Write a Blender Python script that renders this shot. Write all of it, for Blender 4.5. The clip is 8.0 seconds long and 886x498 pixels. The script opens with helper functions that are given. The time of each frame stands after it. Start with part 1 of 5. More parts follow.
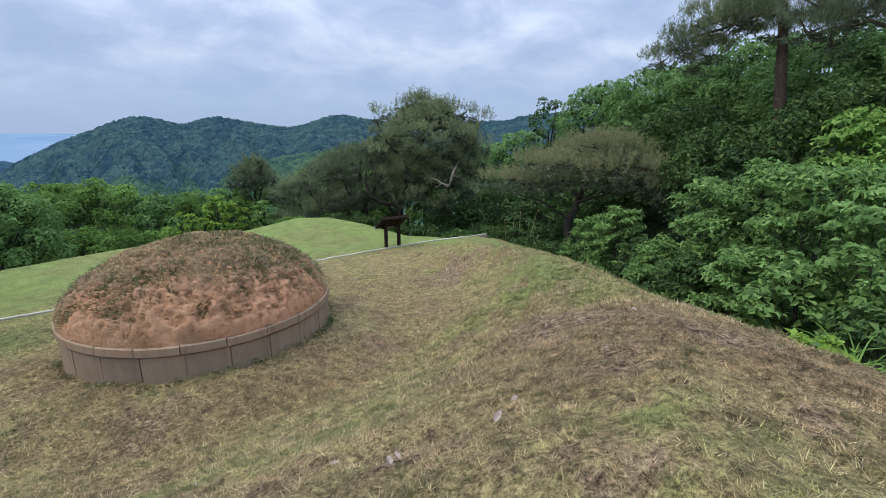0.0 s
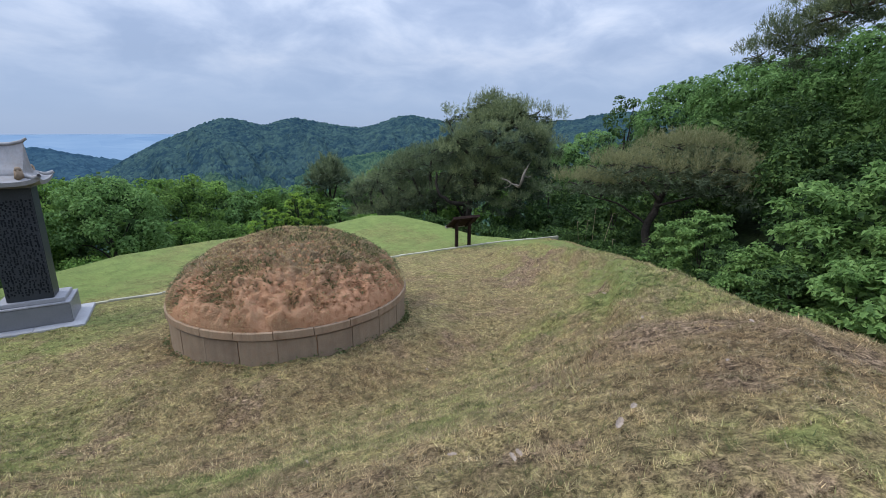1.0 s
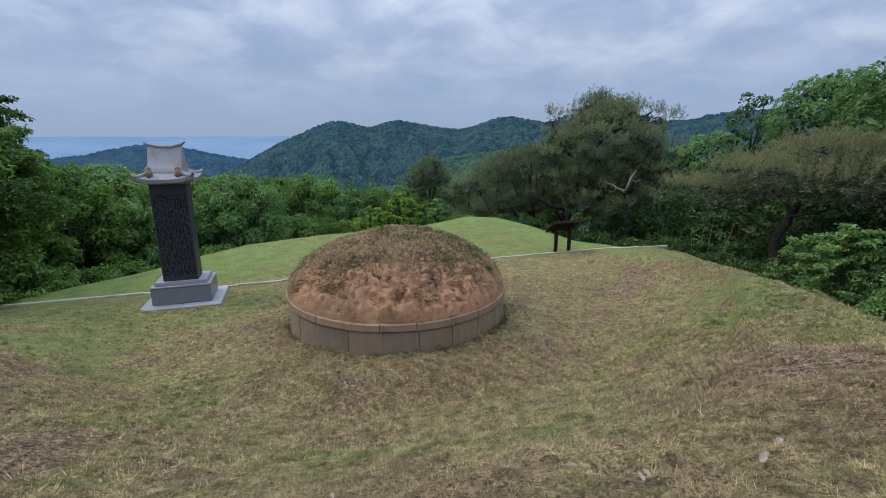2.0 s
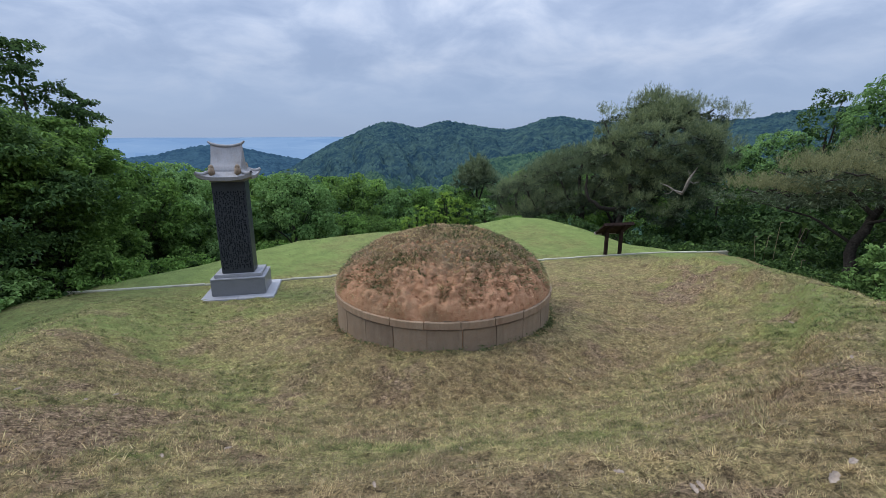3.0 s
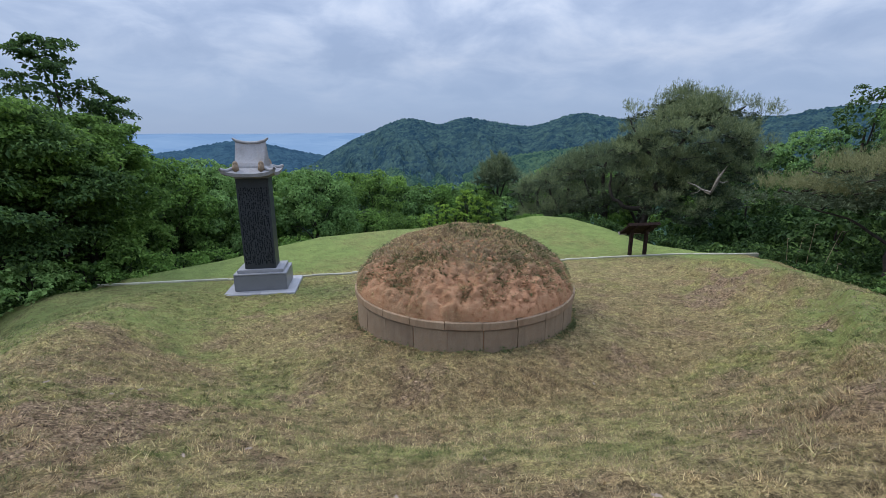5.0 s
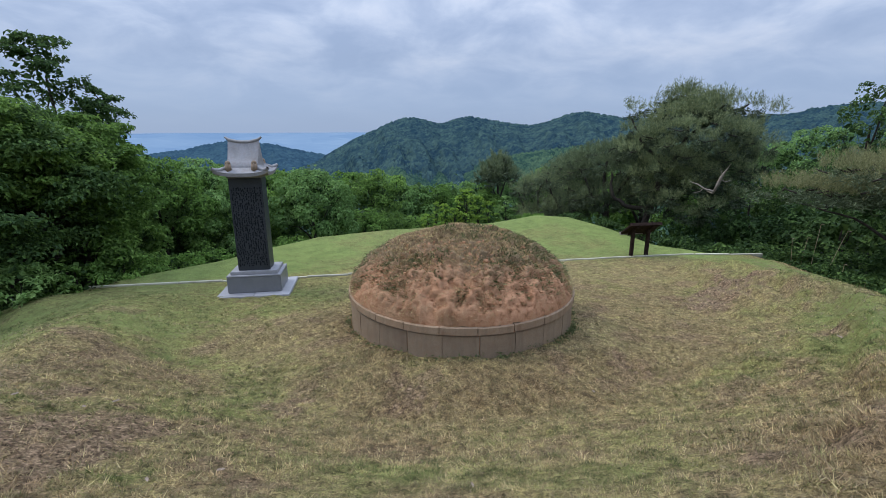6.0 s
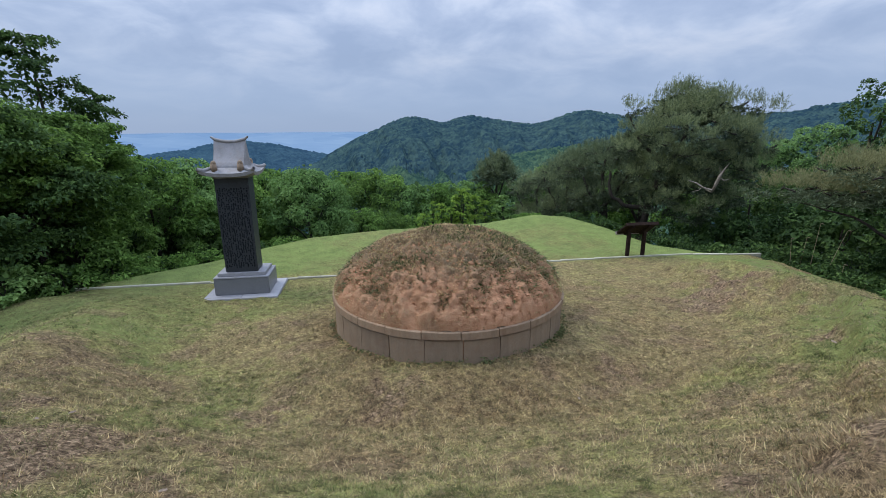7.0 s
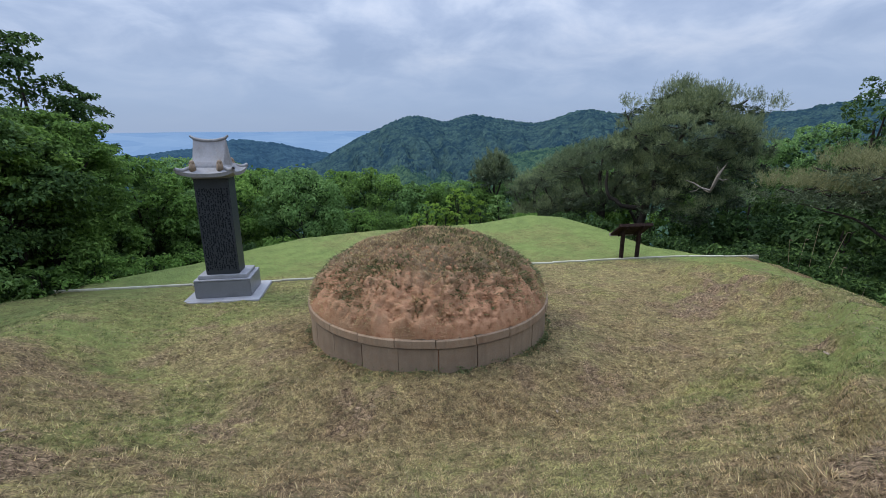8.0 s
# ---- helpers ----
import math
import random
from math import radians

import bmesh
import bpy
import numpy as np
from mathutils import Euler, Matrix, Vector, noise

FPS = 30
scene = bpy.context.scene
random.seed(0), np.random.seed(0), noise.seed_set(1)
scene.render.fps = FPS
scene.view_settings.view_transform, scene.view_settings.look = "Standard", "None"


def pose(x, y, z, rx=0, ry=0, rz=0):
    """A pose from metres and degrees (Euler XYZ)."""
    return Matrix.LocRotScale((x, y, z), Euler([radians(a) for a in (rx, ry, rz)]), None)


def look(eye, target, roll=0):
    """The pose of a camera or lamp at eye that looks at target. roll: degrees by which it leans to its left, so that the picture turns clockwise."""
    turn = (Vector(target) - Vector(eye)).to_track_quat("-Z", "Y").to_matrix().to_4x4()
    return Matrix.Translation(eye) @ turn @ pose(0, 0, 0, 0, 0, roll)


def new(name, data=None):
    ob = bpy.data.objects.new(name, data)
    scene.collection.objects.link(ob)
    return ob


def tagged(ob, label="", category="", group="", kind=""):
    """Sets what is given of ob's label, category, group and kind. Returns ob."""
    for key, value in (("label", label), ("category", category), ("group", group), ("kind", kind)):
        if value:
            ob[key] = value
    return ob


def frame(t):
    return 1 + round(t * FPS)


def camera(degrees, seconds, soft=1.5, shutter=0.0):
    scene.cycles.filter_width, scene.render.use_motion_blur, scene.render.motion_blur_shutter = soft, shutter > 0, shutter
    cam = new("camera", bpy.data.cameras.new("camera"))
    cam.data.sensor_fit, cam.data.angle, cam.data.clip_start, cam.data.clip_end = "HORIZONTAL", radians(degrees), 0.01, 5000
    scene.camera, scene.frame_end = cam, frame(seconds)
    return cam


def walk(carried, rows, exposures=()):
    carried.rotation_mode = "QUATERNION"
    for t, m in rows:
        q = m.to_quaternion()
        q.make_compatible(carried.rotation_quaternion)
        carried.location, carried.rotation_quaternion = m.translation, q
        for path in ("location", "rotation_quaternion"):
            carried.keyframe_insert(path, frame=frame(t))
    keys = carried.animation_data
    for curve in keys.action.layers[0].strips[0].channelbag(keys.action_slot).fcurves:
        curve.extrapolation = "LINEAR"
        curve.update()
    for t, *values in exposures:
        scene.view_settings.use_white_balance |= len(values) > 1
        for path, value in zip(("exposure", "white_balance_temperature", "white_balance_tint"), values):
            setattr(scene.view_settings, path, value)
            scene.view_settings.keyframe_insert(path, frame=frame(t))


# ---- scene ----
cam = camera(88.7, 8.0, soft=0.7)
PATH = [
    (0, (0.021, -9.01, 3.523), (1.21, -7.48, 3.026), 0.3),
    (0.5, (-0.057, -8.945, 3.524), (1.055, -7.358, 3.026), 0.3),
    (1, (-0.185, -8.898, 3.523), (0.775, -7.215, 3.025), 0.2),
    (1.5, (-0.288, -8.883, 3.552), (0.485, -7.105, 3.058), 0.1),
    (2, (-0.338, -8.884, 3.557), (0.25, -7.037, 3.064), 0.0),
    (2.2, (-0.339, -8.882, 3.551), (0.196, -7.019, 3.057), 0.0),
    (3.3, (-0.339, -8.883, 3.536), (0.024, -6.979, 3.043), -0.1),
    (3.5, (-0.345, -8.87, 3.554), (0.004, -6.965, 3.056), 0.0),
    (4, (-0.363, -8.851, 3.55), (-0.037, -6.942, 3.052), 0.0),
    (4.5, (-0.367, -8.843, 3.55), (-0.053, -6.932, 3.049), 0.0),
    (6, (-0.233, -8.593, 3.537), (0.07, -6.683, 3.029), -0.1),
    (6.5, (-0.104, -8.51, 3.528), (0.193, -6.599, 3.019), -0.2),
    (7, (0.054, -8.455, 3.53), (0.347, -6.544, 3.018), -0.3),
    (7.5, (0.218, -8.384, 3.518), (0.505, -6.473, 3.005), -0.3),
    (8, (0.439, -8.24, 3.521), (0.722, -6.329, 3.006), -0.3),
]
walk(cam, [(t, look(eye, target, roll)) for t, eye, target, roll in PATH],
     exposures=[(0, -0.08), (0.5, -0.06), (1, -0.17), (1.5, -0.27), (2, -0.40), (3.5, -0.28), (8, -0.29)])

# ---- light: an overcast day ----
SUN_EL, SUN_AZ = radians(50), radians(-65)      # azimuth from +y towards +x
world = bpy.data.worlds.new("overcast_sky")
scene.world = world
world.use_nodes = True
wt = world.node_tree
wt.nodes.clear()


def wnode(kind, **kw):
    n = wt.nodes.new(kind)
    for k, v in kw.items():
        n.inputs[k].default_value = v
    return n


def wmath(op, a, b=None, clamp=False):
    n = wt.nodes.new("ShaderNodeMath")
    n.operation, n.use_clamp = op, clamp
    for i, v in enumerate((a, b)):
        if v is None:
            continue
        if isinstance(v, (int, float)):
            n.inputs[i].default_value = v
        else:
            wt.links.new(v, n.inputs[i])
    return n.outputs[0]


def wramp(fac, stops):
    n = wt.nodes.new("ShaderNodeValToRGB")
    wt.links.new(fac, n.inputs[0])
    el = n.color_ramp.elements
    while len(el) < len(stops):
        el.new(0.5)
    for e, (p, c) in zip(el, stops):
        e.position, e.color = p, (*c, 1)
    return n.outputs[0]


sky = wt.nodes.new("ShaderNodeTexSky")
sky.sky_type, sky.sun_disc = "NISHITA", False
sky.sun_elevation, sky.sun_rotation = SUN_EL, SUN_AZ
sky.air_density, sky.dust_density, sky.ozone_density = 1.0, 0.3, 3.0
coord = wt.nodes.new("ShaderNodeTexCoord")
sep = wt.nodes.new("ShaderNodeSeparateXYZ")
wt.links.new(coord.outputs["Generated"], sep.inputs[0])
rise = wmath("MAXIMUM", sep.outputs[2], 0.0)
flat = wmath("ADD", rise, 0.30)
comb = wt.nodes.new("ShaderNodeCombineXYZ")
wt.links.new(wmath("DIVIDE", sep.outputs[0], flat), comb.inputs[0])
wt.links.new(wmath("DIVIDE", sep.outputs[1], flat), comb.inputs[1])
big = wnode("ShaderNodeTexNoise", Scale=2.5, Detail=8.0, Roughness=0.54, Distortion=0.35)
wt.links.new(comb.outputs[0], big.inputs["Vector"])
cloud = wramp(big.outputs["Fac"], [(0.34, (0.435, 0.555, 0.815)), (0.45, (0.55, 0.67, 0.93)), (0.54, (0.71, 0.825, 1.07)), (0.67, (0.95, 1.03, 1.22))])
low = wramp(sep.outputs[2], [(0.0, (1, 1, 1)), (0.05, (0.85, 0.85, 0.85)), (0.14, (0.35, 0.35, 0.35)), (0.26, (0, 0, 0))])
haze_mix = wt.nodes.new("ShaderNodeMix")
haze_mix.data_type = "RGBA"
wt.links.new(low, haze_mix.inputs[0])
wt.links.new(cloud, haze_mix.inputs[6])
haze_mix.inputs[7].default_value = (0.74, 0.98, 1.44, 1)
cloud_bg = wnode("ShaderNodeBackground")
wt.links.new(haze_mix.outputs[2], cloud_bg.inputs["Color"])
wt.links.new(wmath("ADD", 0.51, wmath("MULTIPLY", wmath("POWER", rise, 1.3), 3.0)), cloud_bg.inputs["Strength"])   # an overcast sky is brightest overhead
sky_bg = wnode("ShaderNodeBackground", Strength=0.006)
wt.links.new(sky.outputs[0], sky_bg.inputs["Color"])
both = wt.nodes.new("ShaderNodeAddShader")
wt.links.new(cloud_bg.outputs[0], both.inputs[0])
wt.links.new(sky_bg.outputs[0], both.inputs[1])
w_out = wt.nodes.new("ShaderNodeOutputWorld")
wt.links.new(both.outputs[0], w_out.inputs[0])

sun = new("sun", bpy.data.lights.new("sun", "SUN"))
sun.data.energy, sun.data.angle, sun.data.color = 2.1, radians(20), (1.0, 0.94, 0.82)
sun_to = Vector((math.sin(SUN_AZ) * math.cos(SUN_EL), math.cos(SUN_AZ) * math.cos(SUN_EL), math.sin(SUN_EL)))
sun.matrix_world = look(sun_to * 60, (0, 0, 0))

# ---- materials ----


class Mat:
    """A small builder of node materials."""

    def __init__(self, name, rough=0.8, spec=0.3, metal=0.0):
        self.m = bpy.data.materials.new(name)
        self.m.use_nodes = True
        self.t = self.m.node_tree
        self.b = self.t.nodes["Principled BSDF"]
        self.b.inputs["Roughness"].default_value = rough
        self.b.inputs["Specular IOR Level"].default_value = spec
        self.b.inputs["Metallic"].default_value = metal
        self.co = self.node("ShaderNodeTexCoord").outputs["Object"]

    def node(self, kind):
        return self.t.nodes.new(kind)

    def link(self, a, b):
        self.t.links.new(a, b)

    def noise(self, scale, detail=4.0, rough=0.55, at=None, distort=0.0):
        n = self.node("ShaderNodeTexNoise")
        n.inputs["Scale"].default_value, n.inputs["Detail"].default_value = scale, detail
        n.inputs["Roughness"].default_value, n.inputs["Distortion"].default_value = rough, distort
        self.link(at or self.co, n.inputs["Vector"])
        return n.outputs["Fac"]

    def ramp(self, fac, stops):
        n = self.node("ShaderNodeValToRGB")
        self.link(fac, n.inputs[0])
        el = n.color_ramp.elements
        while len(el) < len(stops):
            el.new(0.5)
        for e, (p, c) in zip(el, stops):
            e.position, e.color = p, (*c, 1)
        return n.outputs[0]

    def mix(self, fac, a, b, mode="MIX"):
        n = self.node("ShaderNodeMix")
        n.data_type, n.blend_type = "RGBA", mode
        for slot, v in ((0, fac), (6, a), (7, b)):
            if isinstance(v, (int, float)):
                n.inputs[slot].default_value = v
            elif isinstance(v, tuple):
                n.inputs[slot].default_value = (*v, 1)
            else:
                self.link(v, n.inputs[slot])
        return n.outputs[2]

    def math(self, op, a, b=0.0, clamp=False):
        n = self.node("ShaderNodeMath")
        n.operation, n.use_clamp = op, clamp
        for i, v in enumerate((a, b)):
            if isinstance(v, (int, float)):
                n.inputs[i].default_value = v
            else:
                self.link(v, n.inputs[i])
        return n.outputs[0]

    def attr(self, name):
        n = self.node("ShaderNodeAttribute")
        n.attribute_name = name
        return n.outputs["Fac"]

    def island(self):
        return self.node("ShaderNodeNewGeometry").outputs["Random Per Island"]

    def one(self):
        return self.node("ShaderNodeObjectInfo").outputs["Random"]

    def color(self, c):
        if isinstance(c, tuple):
            self.b.inputs["Base Color"].default_value = (*c, 1)
        else:
            self.link(c, self.b.inputs["Base Color"])
        return self

    def bump(self, height, strength=0.4, distance=0.02):
        n = self.node("ShaderNodeBump")
        n.inputs["Strength"].default_value, n.inputs["Distance"].default_value = strength, distance
        self.link(height, n.inputs["Height"])
        self.link(n.outputs[0], self.b.inputs["Normal"])
        return self

    def leafy(self, color, share=0.35):
        """Lets part of the light through, as leaves do."""
        self.color(color)
        tr, mx = self.node("ShaderNodeBsdfTranslucent"), self.node("ShaderNodeMixShader")
        self.link(color, tr.inputs["Color"])
        mx.inputs[0].default_value = share
        self.link(self.b.outputs[0], mx.inputs[1])
        self.link(tr.outputs[0], mx.inputs[2])
        self.link(mx.outputs[0], self.t.nodes["Material Output"].inputs["Surface"])
        return self


def turf_color(k):
    """Colour of turf by how green it is (attribute turf), dry straw to fresh green, with patches."""
    n1, n2, n3 = k.noise(1.1, 5, 0.6), k.noise(9, 4, 0.6), k.noise(60, 3, 0.6)
    g = k.math("ADD", k.attr("turf"), k.math("MULTIPLY", k.math("SUBTRACT", n1, 0.5), 0.5))
    g = k.math("ADD", g, k.math("MULTIPLY", k.math("SUBTRACT", n2, 0.5), 0.55), True)
    return g, n2, n3


def make_ground():
    k = Mat("turf", 0.95, 0.1)
    g, n2, n3 = turf_color(k)
    base = k.ramp(g, [(0.0, (0.185, 0.127, 0.071)), (0.16, (0.205, 0.148, 0.079)), (0.38, (0.25, 0.2, 0.1)), (0.6, (0.21, 0.205, 0.08)), (0.95, (0.184, 0.236, 0.074))])
    n5 = k.noise(26, 3, 0.65, distort=0.8)
    strand = k.noise(95, 3, 0.75, distort=2.2)
    fine = k.math("ADD", k.math("MULTIPLY", n3, 0.25), k.math("MULTIPLY", strand, 0.40))
    fine = k.math("ADD", fine, k.math("MULTIPLY", n5, 0.35))
    lawn = k.math("SUBTRACT", 1.0, k.math("MULTIPLY", k.ramp(g, [(0.55, (0, 0, 0)), (0.8, (1, 1, 1))]), 0.7))
    grain = k.mix(lawn, (1.0, 1.0, 1.0), k.ramp(fine, [(0.41, (0.26, 0.25, 0.23)), (0.5, (0.95, 0.95, 0.93)), (0.59, (2.0, 1.95, 1.85))]))
    earth = k.ramp(n5, [(0.3, (0.105, 0.07, 0.044)), (0.5, (0.21, 0.146, 0.094)), (0.7, (0.31, 0.225, 0.15))])
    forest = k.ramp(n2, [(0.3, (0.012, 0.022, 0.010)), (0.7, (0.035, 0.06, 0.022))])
    blotch = k.ramp(k.noise(2.3, 4, 0.6), [(0.3, (0.78, 0.8, 0.8)), (0.7, (1.18, 1.16, 1.12))])
    clump = k.mix(lawn, (1.0, 1.0, 1.0), k.ramp(n2, [(0.34, (0.68, 0.68, 0.68)), (0.5, (1.0, 0.99, 0.98)), (0.66, (1.25, 1.22, 1.18))]))
    blotch = k.mix(1.0, blotch, clump, "MULTIPLY")
    turf = k.mix(k.attr("bare"), k.mix(1.0, base, blotch, "MULTIPLY"), earth)
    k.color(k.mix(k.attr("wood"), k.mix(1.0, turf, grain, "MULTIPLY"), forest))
    return k.bump(k.math("ADD", k.math("MULTIPLY", strand, 0.8), k.math("MULTIPLY", n5, 1.6)), 0.8, 0.035).m


def make_blade():
    k = Mat("grass_blade", 0.75, 0.2)
    g, n2, n3 = turf_color(k)
    r, tone = k.island(), k.attr("tone")
    g = k.math("ADD", g, k.math("MULTIPLY", k.math("SUBTRACT", r, 0.5), 0.62), True)
    g = k.math("ADD", g, k.math("MULTIPLY", k.math("SUBTRACT", tone, 0.5), -0.4), True)
    c = k.ramp(g, [(0.0, (0.365, 0.262, 0.15)), (0.16, (0.41, 0.305, 0.17)), (0.38, (0.50, 0.405, 0.222)), (0.58, (0.345, 0.322, 0.132)), (0.95, (0.165, 0.22, 0.066))])
    c = k.mix(1.0, c, k.ramp(r, [(0.0, (0.6, 0.6, 0.6)), (1.0, (1.3, 1.3, 1.28))]), "MULTIPLY")
    return k.leafy(k.mix(1.0, c, k.ramp(tone, [(0.0, (0.36, 0.36, 0.36)), (0.5, (0.76, 0.76, 0.75)), (1.0, (1.3, 1.28, 1.22))]), "MULTIPLY"), 0.2).m


def make_leaf(name, dark, mid, light, share=0.35):
    k = Mat(name, 0.7, 0.18)
    r = k.island()
    n = k.noise(0.55, 3)
    f = k.math("ADD", k.math("MULTIPLY", r, 0.45), k.math("MULTIPLY", n, 0.6))
    f = k.math("ADD", f, k.math("MULTIPLY", k.math("SUBTRACT", k.one(), 0.5), 0.22))
    return k.leafy(k.ramp(f, [(0.2, dark), (0.52, mid), (0.85, light)]), share).m


def make_bark(name, a, b):
    k = Mat(name, 0.95, 0.1)
    n = k.noise(14, 6, 0.65, distort=0.8)
    return k.color(k.ramp(n, [(0.3, a), (0.7, b)])).bump(n, 0.9, 0.03).m


def make_stone(name, a, b, rough, grain=160, spec=0.4, stain=None, streak=0.0):
    k = Mat(name, rough, spec)
    shift = k.node("ShaderNodeVectorMath")
    shift.operation = "ADD"
    k.link(k.co, shift.inputs[0])
    k.link(k.math("MULTIPLY", k.one(), 40.0), shift.inputs[1])
    at = shift.outputs[0]
    n, s = k.noise(grain, 3, 0.7, at), k.noise(2.6, 5, 0.6, at)
    c = k.mix(k.ramp(n, [(0.4, (0, 0, 0)), (0.62, (1, 1, 1))]), a, b)
    c = k.mix(k.math("MULTIPLY", k.ramp(s, [(0.45, (0, 0, 0)), (0.75, (1, 1, 1))]), 0.55), c, stain or tuple(v * 0.75 for v in a))
    if streak:
        m = k.node("ShaderNodeMapping")
        m.inputs["Scale"].default_value = (1, 1, 0.12)
        k.link(at, m.inputs["Vector"])
        f = k.math("MULTIPLY", k.ramp(k.noise(9, 4, 0.7, m.outputs[0]), [(0.48, (0, 0, 0)), (0.72, (1, 1, 1))]), streak)
        c = k.mix(f, c, tuple(v * 0.42 for v in a))
        c = k.mix(k.math("MULTIPLY", k.ramp(k.noise(14, 4, 0.65, at), [(0.5, (0, 0, 0)), (0.75, (1, 1, 1))]), streak), c, (a[0] * 1.05, a[1] * 0.78, a[2] * 0.6))
    c = k.mix(1.0, c, k.ramp(k.one(), [(0.0, (0.84, 0.84, 0.85)), (1.0, (1.1, 1.09, 1.07))]), "MULTIPLY")
    return k.color(c).bump(n, 0.2, 0.004).m


def make_soil():
    k = Mat("bare_soil", 0.95, 0.1)
    n1, n2, n3 = k.noise(2.2, 5, 0.6), k.noise(11, 6, 0.7), k.noise(55, 4, 0.6)
    c = k.ramp(n2, [(0.30, (0.17, 0.085, 0.043)), (0.45, (0.385, 0.20, 0.112)), (0.72, (0.525, 0.30, 0.175))])
    thatch = k.ramp(n3, [(0.32, (0.085, 0.06, 0.036)), (0.68, (0.30, 0.215, 0.125))])
    f = k.math("ADD", k.attr("turf"), k.math("MULTIPLY", k.math("SUBTRACT", n2, 0.5), 1.5), True)
    f = k.math("ADD", f, k.math("MULTIPLY", k.math("SUBTRACT", n1, 0.5), 0.6), True)
    k.color(k.mix(f, c, thatch))
    return k.bump(k.math("ADD", n2, k.math("MULTIPLY", n3, 0.6)), 0.7, 0.05).m


def make_hill(name, dark, light, scale, bump):
    k = Mat(name, 1.0, 0.0)
    n1, n2 = k.noise(scale, 5, 0.65), k.noise(scale * 0.12, 4, 0.6)
    cell = k.node("ShaderNodeTexVoronoi")       # the crowns of the woods
    cell.inputs["Scale"].default_value = scale * 0.9
    k.link(k.co, cell.inputs["Vector"])
    tone = k.node("ShaderNodeSeparateColor")
    k.link(cell.outputs["Color"], tone.inputs[0])
    f = k.math("ADD", k.math("MULTIPLY", n1, 0.35), k.math("MULTIPLY", n2, 0.45))
    f = k.math("ADD", f, k.math("MULTIPLY", tone.outputs[0], 0.22))
    crown = k.math("SUBTRACT", k.math("MULTIPLY", n1, 0.6), cell.outputs["Distance"])
    return k.color(k.ramp(f, [(0.40, dark), (0.66, light)])).bump(crown, 1.0, bump).m


M_GROUND, M_BLADE, M_SOIL = make_ground(), make_blade(), make_soil()
M_OAK = make_leaf("oak_leaf", (0.06, 0.115, 0.026), (0.145, 0.265, 0.056), (0.27, 0.42, 0.10), 0.42)
M_FRESH = make_leaf("fresh_leaf", (0.12, 0.195, 0.03), (0.235, 0.37, 0.058), (0.36, 0.51, 0.11), 0.48)
# shaded copy of the leaf colours, for inner leaves and trees standing in shade
M_SHADE = make_leaf("shaded_leaf", (0.024, 0.05, 0.017), (0.05, 0.097, 0.027), (0.13, 0.215, 0.055), 0.28)
M_GLADE = make_leaf("glade_leaf", (0.052, 0.098, 0.023), (0.12, 0.215, 0.046), (0.24, 0.37, 0.085), 0.44)
M_BUSH = make_leaf("bush_leaf", (0.075, 0.14, 0.042), (0.175, 0.295, 0.085), (0.31, 0.46, 0.155), 0.42)
M_WOODS = make_leaf("hillside_leaf", (0.068, 0.13, 0.042), (0.155, 0.275, 0.082), (0.27, 0.42, 0.145), 0.44)
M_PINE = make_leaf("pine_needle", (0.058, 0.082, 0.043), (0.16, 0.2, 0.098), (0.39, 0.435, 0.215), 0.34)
# two darker copies of the pine needle colour, with shade put in
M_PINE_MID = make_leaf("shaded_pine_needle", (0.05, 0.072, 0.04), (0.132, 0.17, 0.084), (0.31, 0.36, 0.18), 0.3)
M_PINE_DARK = make_leaf("deep_shade_pine_needle", (0.031, 0.044, 0.025), (0.072, 0.096, 0.053), (0.145, 0.182, 0.10), 0.2)
M_PINE_DRY = make_leaf("dry_pine_needle", (0.10, 0.115, 0.05), (0.205, 0.21, 0.098), (0.36, 0.345, 0.175), 0.3)
M_BARK = make_bark("grey_bark", (0.022, 0.018, 0.015), (0.07, 0.06, 0.05))
M_PINEBARK = make_bark("pine_bark", (0.035, 0.024, 0.019), (0.125, 0.082, 0.062))
M_DEADWOOD = make_bark("bleached_wood", (0.16, 0.13, 0.105), (0.34, 0.30, 0.26))
M_RING = make_stone("ring_granite", (0.215, 0.16, 0.112), (0.285, 0.22, 0.156), 0.85, 90, 0.2, (0.17, 0.116, 0.08), 0.32)
M_COPING = make_stone("coping_granite", (0.245, 0.17, 0.112), (0.325, 0.24, 0.162), 0.85, 90, 0.2, (0.24, 0.145, 0.088), 0.45)
M_WHITE = make_stone("pale_granite", (0.24, 0.24, 0.25), (0.35, 0.35, 0.37), 0.6, 220, 0.35)
M_ROOF = make_stone("roof_granite", (0.205, 0.203, 0.21), (0.305, 0.30, 0.308), 0.65, 180, 0.3, (0.14, 0.12, 0.10), 0.35)
M_PLINTH = make_stone("grey_granite", (0.10, 0.105, 0.115), (0.17, 0.175, 0.19), 0.35, 260, 0.5)
M_SHAFT = make_stone("black_stone", (0.015, 0.018, 0.023), (0.034, 0.039, 0.047), 0.45, 260, 0.35)
M_CARVED = make_stone("carved_stone", (0.007, 0.008, 0.010), (0.013, 0.014, 0.017), 0.9, 200, 0.1)
M_KERB = make_stone("kerb_granite", (0.34, 0.33, 0.25), (0.46, 0.45, 0.36), 0.9, 120, 0.15, (0.13, 0.14, 0.075), 0.3)
M_WOOD = make_bark("stained_wood", (0.012, 0.008, 0.0065), (0.04, 0.024, 0.019))
M_SIGNFACE = make_stone("sign_sheet", (0.28, 0.26, 0.24), (0.34, 0.32, 0.30), 0.5, 40)
M_STRAW = Mat("dry_stalk", 0.8, 0.2).color((0.30, 0.25, 0.16)).m
k_cut = Mat("cut_straw", 0.8, 0.2)
